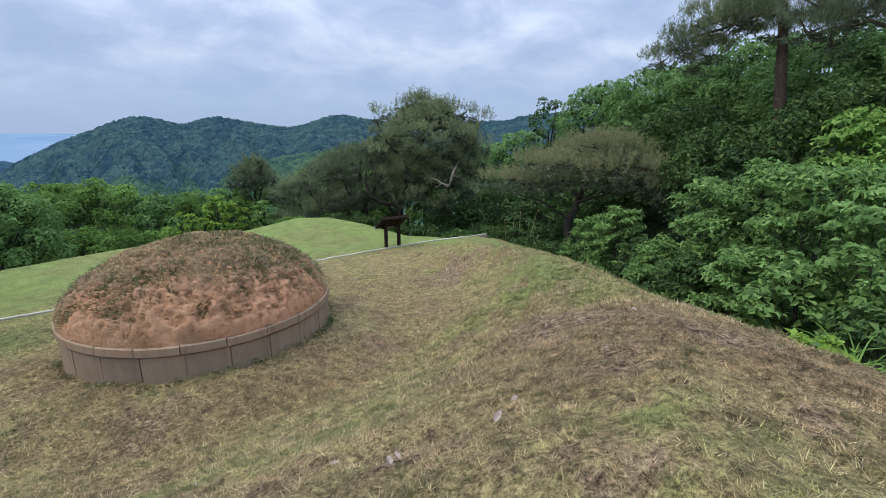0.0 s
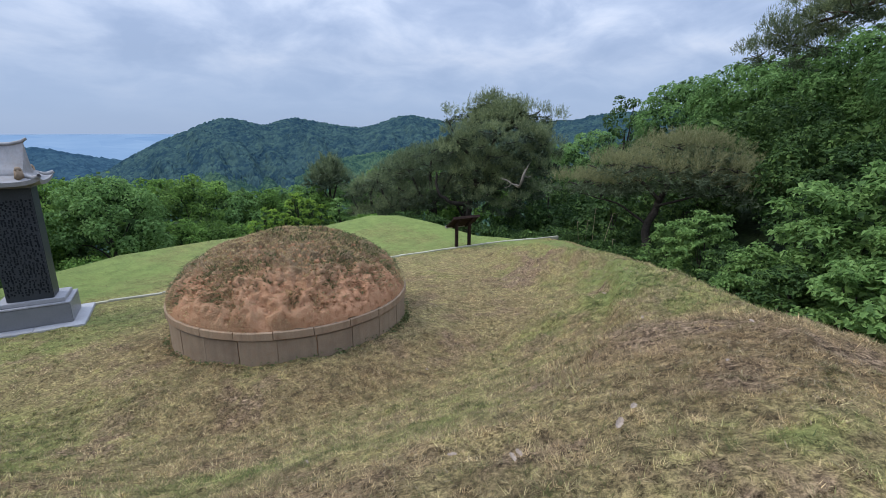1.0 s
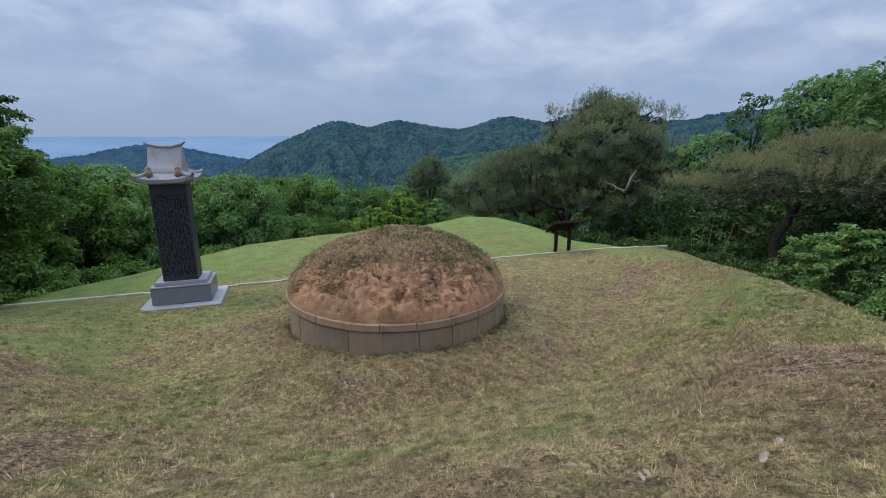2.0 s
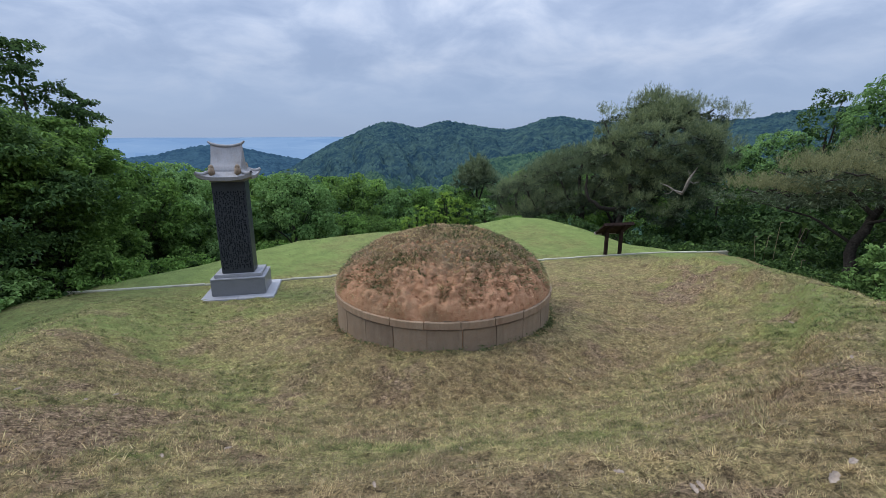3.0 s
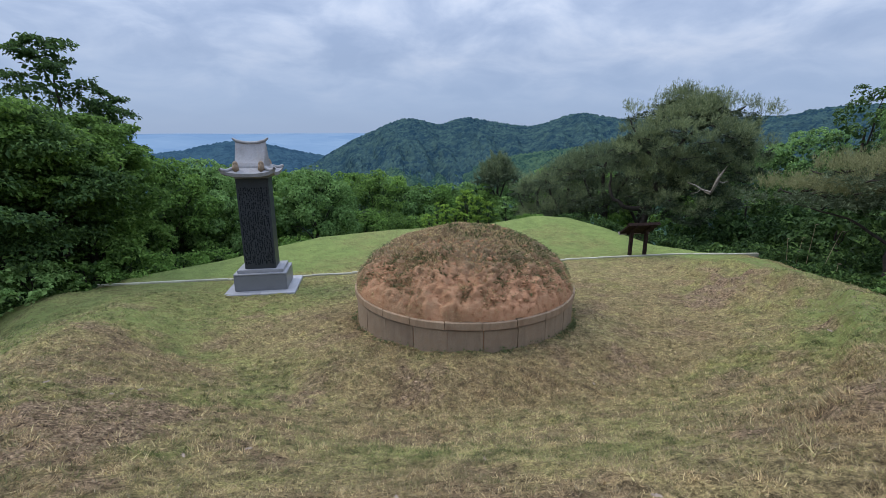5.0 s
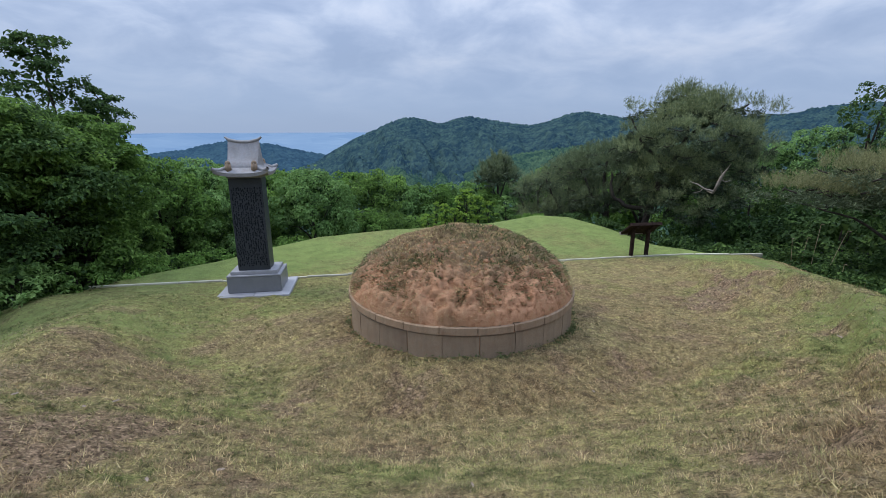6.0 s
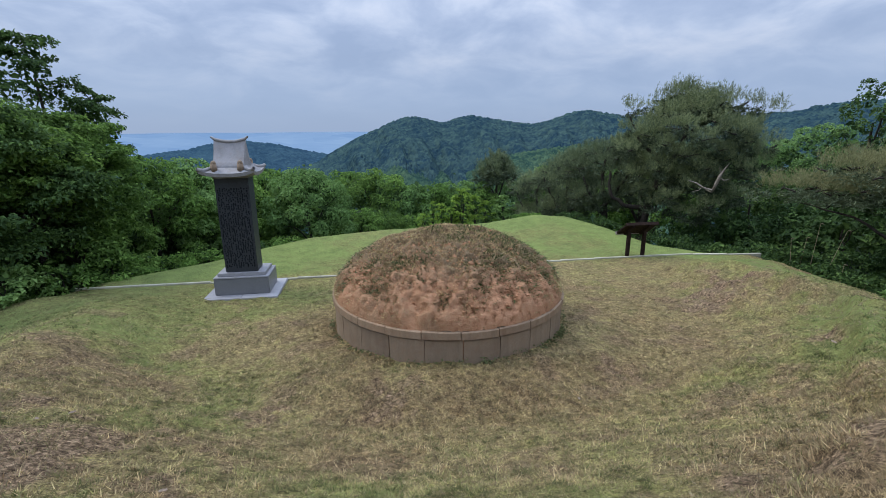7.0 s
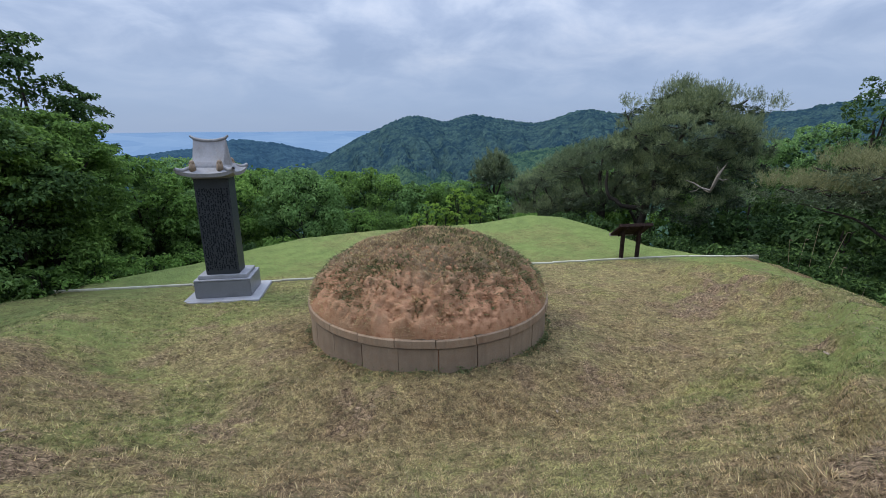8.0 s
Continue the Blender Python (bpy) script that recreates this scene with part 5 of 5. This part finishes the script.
    rx, ry = math.cos(radians(75)), -math.sin(radians(75))
    for u, zz, r in ((-2.3, 6.7, 0.8), (-3.2, 6.25, 0.8), (-4.0, 6.0, 0.65), (-3.5, 6.6, 0.6), (-1.6, 7.0, 0.9), (-2.8, 7.2, 0.7), (-0.9, 6.5, 0.6), (0.5, 7.0, 0.6), (-2.5, 6.1, 0.6), (-3.0, 5.8, 0.5)):
        pads.append((u * rx, u * ry, zz - b, r, 0.34))
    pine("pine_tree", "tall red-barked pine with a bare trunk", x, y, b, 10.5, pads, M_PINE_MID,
         [([(-0.1, 0, 0), (-0.15 * rx, -0.15 * ry, 1.4), (-0.5 * rx, -0.5 * ry, h * 0.45), (-0.9 * rx, -0.9 * ry, h * 0.75), (-1.1 * rx, -1.1 * ry, h * 0.95)], 0.24, 0.08),
          ([(0, 0, 7.2 - b - 0.3), (-1.4 * rx, -1.4 * ry, 7.0 - b), (-3.2 * rx, -3.2 * ry, 6.5 - b)], 0.09, 0.03), ([(0, 0, 7.2 - b), (1.2 * rx, 1.2 * ry, 8.0 - b), (2.4 * rx, 2.4 * ry, 8.8 - b)], 0.09, 0.03)], per=150, tuft=0.13, width=0.016, count=9, group="pines", shaded=34)
    x, y = place(82, 12.5)
    b = ground_at(x, y) - 0.2
    rx, ry = math.cos(radians(82)), -math.sin(radians(82))
    pads = [(-1.1 * rx + dx, -1.1 * ry + dy, zz - b, r, 0.4) for dx, dy, zz, r in ((0, 0, 5.4, 0.6), (0.2, 0.5, 5.75, 0.6), (0.1, -0.3, 5.8, 0.6), (0.3, 0.3, 6.2, 0.7))] + [(0.5 * math.cos(k * 2.4), 0.5 * math.sin(k * 2.4), 5.6 + 0.3 * k - b, 0.8, 0.4) for k in range(7)]
    # its darkness against the sky is put into the needle colour
    pine("pine_tree", "pine with drooping lower branches, backlit shade painted into its needles", x, y, b, 8.0, pads, M_PINE_DARK,
         [([(0, 0, 0), (0.05, 0, 2.5), (0, 0, 7.6 - b)], 0.15, 0.05), ([(0, 0, 5.3 - b), (-0.6 * rx, -0.6 * ry, 5.6 - b), (-1.3 * rx, -1.3 * ry, 5.5 - b)], 0.05, 0.02)], per=130, tuft=0.16, width=0.012, count=8, group="pines", shaded=16)


def build_right_woods():
    lab = "tall leafy broad-leaved tree on the wooded slope"
    # M_SHADE rows paint the wood's shaded depth; the low ones back its gaps
    for az, d, top, rad, mat in ((51.0, 31, 6.0, 1.4, M_SHADE), (47.5, 34, 4.0, 2.4, M_WOODS), (44, 36, 3.2, 2.6, M_WOODS), (57, 29, 6.6, 2.6, M_WOODS), (62.5, 27, 7.2, 2.6, M_WOODS), (67.5, 26, 7.0, 2.6, M_WOODS),
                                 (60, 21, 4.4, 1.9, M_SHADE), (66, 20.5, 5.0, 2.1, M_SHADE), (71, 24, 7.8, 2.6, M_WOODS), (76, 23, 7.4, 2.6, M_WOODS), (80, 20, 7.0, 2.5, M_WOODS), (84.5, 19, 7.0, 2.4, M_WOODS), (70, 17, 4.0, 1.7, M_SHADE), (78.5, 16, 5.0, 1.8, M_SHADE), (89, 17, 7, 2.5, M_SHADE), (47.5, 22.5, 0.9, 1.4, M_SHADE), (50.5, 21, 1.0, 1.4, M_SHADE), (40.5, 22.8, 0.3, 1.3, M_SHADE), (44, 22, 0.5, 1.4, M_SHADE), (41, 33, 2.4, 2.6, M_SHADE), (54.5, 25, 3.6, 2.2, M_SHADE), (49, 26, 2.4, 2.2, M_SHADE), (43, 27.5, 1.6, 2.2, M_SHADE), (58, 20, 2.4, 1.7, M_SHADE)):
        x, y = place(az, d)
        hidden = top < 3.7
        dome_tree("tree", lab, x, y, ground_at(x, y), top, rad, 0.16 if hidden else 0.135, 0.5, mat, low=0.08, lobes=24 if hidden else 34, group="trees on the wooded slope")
    lab = "leafy green shrub beside the bank"
    for az, d, top, rad, mat, leaf in ((60.5, 13.2, 1.85, 0.95, M_BUSH, 0.12), (57.5, 13.8, 1.4, 0.8, M_BUSH, 0.12), (63.5, 11.6, 1.35, 0.8, M_SHADE, 0.11), (66, 10.6, 1.6, 0.8, M_BUSH, 0.11), (70.5, 9.8, 3.0, 1.1, M_BUSH, 0.12),
                                       (69, 8.6, 1.75, 0.75, M_SHADE, 0.1), (75, 9.4, 3.3, 1.15, M_BUSH, 0.12), (74, 7.9, 2.1, 0.8, M_BUSH, 0.11), (79.5, 8.6, 3.4, 1.1, M_BUSH, 0.12), (79, 7.1, 2.3, 0.75, M_BUSH, 0.12), (84.5, 7.4, 3.0, 0.95, M_BUSH, 0.12),
                                       (82, 4.72, 2.15, 0.32, M_FRESH, 0.13), (86, 6.2, 2.1, 0.6, M_SHADE, 0.11), (72.5, 12.5, 3.6, 1.4, M_SHADE, 0.13), (80.5, 11.5, 4.2, 1.4, M_OAK, 0.13)):
        x, y = place(az, d)
        broadleaf("shrub", lab, x, y, ground_at(x, y), top, rad, leaf * 0.85, 0.5, mat, low=0.02, lobes=46, group="shrubs beside the bank", trunk_r=0.03, layers=True)
    lab = "low undergrowth at the lawn's edge, mostly in shade-painted leaves"
    # M_SHADE here darkens the leaves for the shade below the trees
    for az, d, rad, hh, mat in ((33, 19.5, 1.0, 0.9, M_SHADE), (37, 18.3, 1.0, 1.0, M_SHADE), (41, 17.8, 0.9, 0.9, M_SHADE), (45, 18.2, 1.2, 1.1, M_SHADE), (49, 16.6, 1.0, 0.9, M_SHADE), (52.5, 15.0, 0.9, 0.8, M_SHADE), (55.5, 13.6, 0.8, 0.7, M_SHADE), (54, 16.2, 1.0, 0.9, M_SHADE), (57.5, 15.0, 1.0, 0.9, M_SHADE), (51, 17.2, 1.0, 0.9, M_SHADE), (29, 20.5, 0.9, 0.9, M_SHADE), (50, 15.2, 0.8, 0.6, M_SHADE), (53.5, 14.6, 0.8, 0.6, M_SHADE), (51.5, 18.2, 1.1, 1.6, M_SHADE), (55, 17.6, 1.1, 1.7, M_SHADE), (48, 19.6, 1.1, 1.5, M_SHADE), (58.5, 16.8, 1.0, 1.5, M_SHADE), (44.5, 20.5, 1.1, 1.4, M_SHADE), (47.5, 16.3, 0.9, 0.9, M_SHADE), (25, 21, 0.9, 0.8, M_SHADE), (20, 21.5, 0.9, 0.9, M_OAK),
                                (-38, 12.5, 0.9, 1.3, M_BUSH), (-34.5, 12.7, 0.9, 1.15, M_BUSH), (-30.5, 13.4, 0.8, 0.9, M_OAK), (-26.5, 14.2, 0.9, 1.0, M_OAK), (-22.5, 15.3, 0.9, 0.9, M_OAK), (-18.5, 16.6, 0.9, 0.9, M_OAK), (-14, 18, 1.0, 0.9, M_SHADE), (-9.5, 19, 1.0, 0.9, M_OAK), (-4.5, 19.8, 1.0, 0.8, M_SHADE), (0.5, 20.2, 0.9, 0.7, M_OAK), (4.5, 20.2, 0.8, 0.6, M_SHADE), (-43, 12.0, 1.0, 1.4, M_OAK)):
        x, y = place(az, d)
        g = ground_at(x, y)
        broadleaf("shrub", lab, x, y, g, g + hh, rad, 0.10, 0.5, mat, low=0.0, lobes=18, group="undergrowth", trunk_r=0.025)


# ---- small plants and litter ----
def build_grass():
    """Tufts in zones round the uphill bank: fine close by, coarser and fewer further off; then the even lawn."""
    for tufts, per, r0, r1, lo, hi, width, spread in ((46000, 9, 0.0, 3.6, 0.015, 0.042, 0.0031, 0.014), (52000, 8, 3.0, 7.0, 0.022, 0.06, 0.0068, 0.02), (40000, 6, 6.2, 11.5, 0.022, 0.058, 0.010, 0.03), (100000, 1, 10.5, 19, 0.012, 0.03, 0.016, 0.0)):
        a = radians(-68) + radians(158) * rng.random(tufts)
        r = np.sqrt(r0 * r0 + (r1 * r1 - r0 * r0) * rng.random(tufts))
        x, y = -0.1 + r * np.sin(a), -9.2 + r * np.cos(a)
        thick = 0.30 + 0.45 * smooth((fbm(x * 2.4, y * 2.4, 17, 3) - 0.3) / 0.4) + 0.5 * smooth((fbm(x * 9, y * 9, 18, 2) - 0.35) / 0.3)
        fade = smooth((r - r0 + 0.2) / 0.8) * smooth((r1 + 0.1 - r) / 0.8) if r0 else smooth((r1 + 0.1 - r) / 0.8)
        keep = rng.random(tufts) < thick * fade * (1 - 0.45 * bare(x, y))
        x, y = x[keep], y[keep]
        tone = np.clip(0.47 - 0.14 * bare(x, y) + 1.5 * (fbm(x * 8, y * 8, 69, 3) - 0.5) + 1.9 * (fbm(x * 22, y * 22, 67, 2) - 0.5) + 0.7 * (fbm(x * 50, y * 50, 68, 1) - 0.5) + rng.normal(0, 0.1, len(x)), 0, 1)
        x, y, tone = np.repeat(x, per), np.repeat(y, per), np.repeat(tone, per)
        n = len(x)
        b, q = rng.random(n) * 6.283, np.sqrt(rng.random(n)) * spread
        ox, oy = np.cos(b) * q, np.sin(b) * q
        x, y = x + ox, y + oy
        keep = (np.hypot(x - CX, y - CY) > 1.9) & ~((np.abs(x + 2.88) < 0.79) & (np.abs(y - 1.91) < 0.67)) & (outside(x, y) < 1.0) & ((np.abs(y - 2.75) > 0.32) | (np.abs(x - 2) > 9))
        keep &= (y < 2.8) | (rng.random(n) < 0.5)
        x, y, ox, oy, tone = x[keep], y[keep], ox[keep], oy[keep], tone[keep]
        at = np.stack([x, y, height(x, y) - 0.006], -1)
        up = np.stack([ox / (spread + 1e-9) * 1.1, oy / (spread + 1e-9) * 1.1, np.ones(len(x)) * 0.8], -1)
        me = blades("grass", at, up, lo, hi, width, 0.95, simple=True)
        set_turf(me, np.repeat(greenness(x, y), 3))
        set_tone(me, np.repeat(tone, 3))
        tagged(new("grass", me), "short dry and green grass blades of the lawn", "grass", kind="stuff")


def build_shoulder_tufts():
    """Long dead and green tufts hanging over the broken shoulder of the bank."""
    n = 60000
    x, y = rng.uniform(0.4, 4.6, n), rng.uniform(-8.2, -4.6, n)
    d, phi = np.hypot(x - CX, y - CY), np.degrees(np.arctan2(x - CX, -(y - CY)))
    off = d - shoulder(x, y, phi, np.interp(phi, BANK_AT, BANK_FAR))
    ragged = smooth((fbm(x * 3.5, y * 3.5, 87, 3) - 0.40) / 0.14)
    keep = (np.abs(off - 0.08) < 0.10) & (phi > 1) & (phi < 46) & (rng.random(n) < 0.16 * ragged * smooth((46 - phi) / 20))
    x, y, phi = x[keep], y[keep], phi[keep]
    per = 12
    tone = np.repeat(np.clip(rng.normal(0.5, 0.28, len(x)), 0, 1), per)
    x, y, phi = np.repeat(x, per), np.repeat(y, per), np.repeat(np.radians(phi), per)
    b, q = rng.random(len(x)) * 6.283, 0.03 * np.sqrt(rng.random(len(x)))
    ox, oy = np.cos(b) * q, np.sin(b) * q
    x, y = x + ox, y + oy
    up = np.stack([ox * 30 - 0.15 * np.sin(phi), oy * 30 + 0.15 * np.cos(phi), np.full(len(x), 0.8)], -1)
    me = blades("grass", np.stack([x, y, height(x, y) - 0.006], -1), up, 0.025, 0.06, 0.006, 1.1, simple=True)
    set_turf(me, np.repeat(np.clip(rng.normal(0.2, 0.14, len(x)), 0, 1), 3))
    set_tone(me, np.repeat(tone, 3))
    tagged(new("grass", me), "long dead tufts along the broken shoulder of the bank", "grass", kind="stuff")


def build_straw():
    """Cut, bleached grass lying on the lawn."""
    n = 42000
    y = -10.0 + 9.5 * rng.random(n) ** 1.5
    x = 0.6 + (y + 16) * 0.55 * rng.uniform(-1, 1, n)
    keep = (np.hypot(x - CX, y - CY) > 1.95) & (outside(x, y) < 0.3) & (rng.random(n) < smooth((fbm(x * 1.5, y * 1.5, 57, 3) - 0.32) / 0.3))
    x, y = x[keep], y[keep]
    n = len(x)
    a, ln = rng.random(n) * 6.283, rng.uniform(0.012, 0.04, n) * (1 + 0.06 * np.hypot(x + 0.1, y + 9.2))
    d = np.stack([np.cos(a) * ln, np.sin(a) * ln], -1)
    mx, my = x + d[:, 0] * 0.5 - d[:, 1] * 0.12, y + d[:, 1] * 0.5 + d[:, 0] * 0.12
    w = np.stack([-np.sin(a), np.cos(a)], -1) * (0.0009 + 0.00022 * np.hypot(x + 0.1, y + 9.2))[:, None]
    up = 0.008 + 0.018 * rng.random(n)
    pts = [(x - w[:, 0], y - w[:, 1], 0.6), (x + w[:, 0], y + w[:, 1], 0.6), (mx + w[:, 0], my + w[:, 1], 1.15), (x + d[:, 0], y + d[:, 1], 0.5), (mx - w[:, 0], my - w[:, 1], 1.15)]
    v = np.stack([np.stack([px, py, height(px, py) + up * f], -1) for px, py, f in pts], 1).reshape(-1, 3)
    k = np.arange(n)[:, None] * 5
    me = mesh_of("straw", v, [k + [0, 1, 2, 4], k + [4, 2, 3]], M_CUT)
    tagged(new("straw", me), "bleached cut grass lying loose on the lawn", "straw", kind="stuff")


def build_foot_weeds():
    ang = np.concatenate([rng.normal(c, w, n) for c, w, n in ((0.95, 0.05, 160), (0.75, 0.1, 90), (0.45, 0.25, 80), (-0.3, 0.4, 110), (-0.9, 0.2, 50), (1.4, 0.25, 90), (-1.5, 0.3, 90), (0.1, 0.03, 40))])
    rr = 1.9 + np.abs(rng.normal(0, 0.045, len(ang)))
    x, y = CX + rr * np.sin(ang), CY - rr * np.cos(ang)
    at = np.stack([x, y, height(x, y) + 0.09 * rng.random(len(x)) ** 2], -1)
    me = leaves("weed", at, 0.042, np.tile([[0.0, 0.0, 1.0]], (len(at), 1)), 0.8, M_WEED)
    tagged(new("weed", me), "dark green weeds at the foot of the stone ring", "weed", kind="stuff")


def build_tall_grass():
    x, y = 4.85, -8.4
    ob = empty("grass_clump", x, y, ground_at(x, y))
    tagged(ob, "clump of long arching green grass beside the bank", "grass")
    limbs = []
    for k in range(44):
        a, ln = rng.random() * 6.28, rng.uniform(0.35, 0.75)
        t = np.linspace(0, 1, 6)[:, None]
        p = np.c_[math.cos(a) * ln * 0.65 * t**1.6, math.sin(a) * ln * 0.65 * t**1.6, ln * (t - 0.42 * t**2.4)] + [rng.normal(0, 0.07), rng.normal(0, 0.07), 0]
        limbs.append((p, np.array([0.006, 0.008, 0.008, 0.007, 0.005, 0.001])))
    v, q = tubes(limbs, 4)
    under("grass_blade", mesh_of("grass_blade", v, [q], M_OAK), ob)["kind"] = "stuff"


def build_stalks():
    lab = "pale dead reed stalk at the lawn's edge"
    for az, d, hh, lean in ((48.6, 15.9, 1.5, 0.04), (49.8, 15.7, 1.4, 0.3), (47.1, 16.0, 1.0, -0.14), (47.8, 16.1, 1.1, 0.06), (51.0, 15.0, 0.7, 0.0), (52.6, 14.7, 0.6, 0.1)):
        x, y = place(az, d)
        ob = empty("reed_stalk", x, y, ground_at(x, y) - 0.1)
        tagged(ob, lab, "reed", "reed stalks")
        t = np.linspace(0, 1, 6)[:, None]
        p = np.c_[lean * hh * t**1.3, 0 * t, hh * t]
        v, q = tube(p, np.linspace(0.0075, 0.0045, 6), 5)
        under("stem", mesh_of("stem", v, [q], M_STRAW, True), ob)
        v, q = tube(np.c_[np.linspace(0, 0.12, 4) + lean * hh, np.zeros(4), hh - np.linspace(0, 0.05, 4) ** 1.2], [0.009, 0.013, 0.01, 0.003], 5)
        under("seed_head", mesh_of("seed_head", v, [q], M_STRAW, True), ob)


def build_litter():
    lab = "curled dry fallen leaf on the grass"
    for x, y, s in ((1.111, -7.949, 0.075), (1.253, -7.90, 0.06), (0.691, -7.854, 0.065), (0.74, -7.83, 0.05), (2.33, -4.07, 0.07), (0.22, -6.69, 0.04), (-2.45, -4.8, 0.07), (-2.6, -4.95, 0.06), (-3.1, -4.9, 0.07), (5.0, -4.6, 0.09), (-1.2, -6.1, 0.06), (-1.5, -6.3, 0.05), (1.9, -7.9, 0.05), (2.5, -7.7, 0.06), (0.6, -7.6, 0.05), (-0.3, -7.3, 0.045), (3.1, -6.6, 0.06)):
        n, s = 7, s * 0.4
        u, w = np.meshgrid(np.linspace(-1, 1, n), np.linspace(-1, 1, 5))
        half = 0.42 * np.sqrt(np.clip(1 - u**2, 0.02, 1)) * (1 + 0.15 * np.cos(u * 9))
        px, py = u * s, w * half * s
        pz = 0.35 * s * (w**2) * half * 2 + 0.18 * s * u**2 + 0.05 * s * np.sin(u * 5)
        i, j = np.meshgrid(np.arange(4), np.arange(n - 1), indexing="ij")
        q = np.stack([i * n + j, i * n + j + 1, (i + 1) * n + j + 1, (i + 1) * n + j], -1).reshape(-1, 4)
        ob = new("dry_leaf", mesh_of("dry_leaf", np.stack([px, py, pz], -1).reshape(-1, 3), [q], M_DRYLEAF, True))
        ob.matrix_world = pose(x, y, ground_at(x, y) + 0.03, rng.uniform(-12, 12), rng.uniform(-12, 12), rng.uniform(0, 360))
        tagged(ob, lab, "leaf", "fallen leaves")


build_mound()
build_stele()
build_sign()
build_left_trees()
build_belt()
build_pines()
build_right_woods()
build_grass()
build_shoulder_tufts()
build_straw()
build_foot_weeds()
build_tall_grass()
build_stalks()
build_litter()
build_kerb()
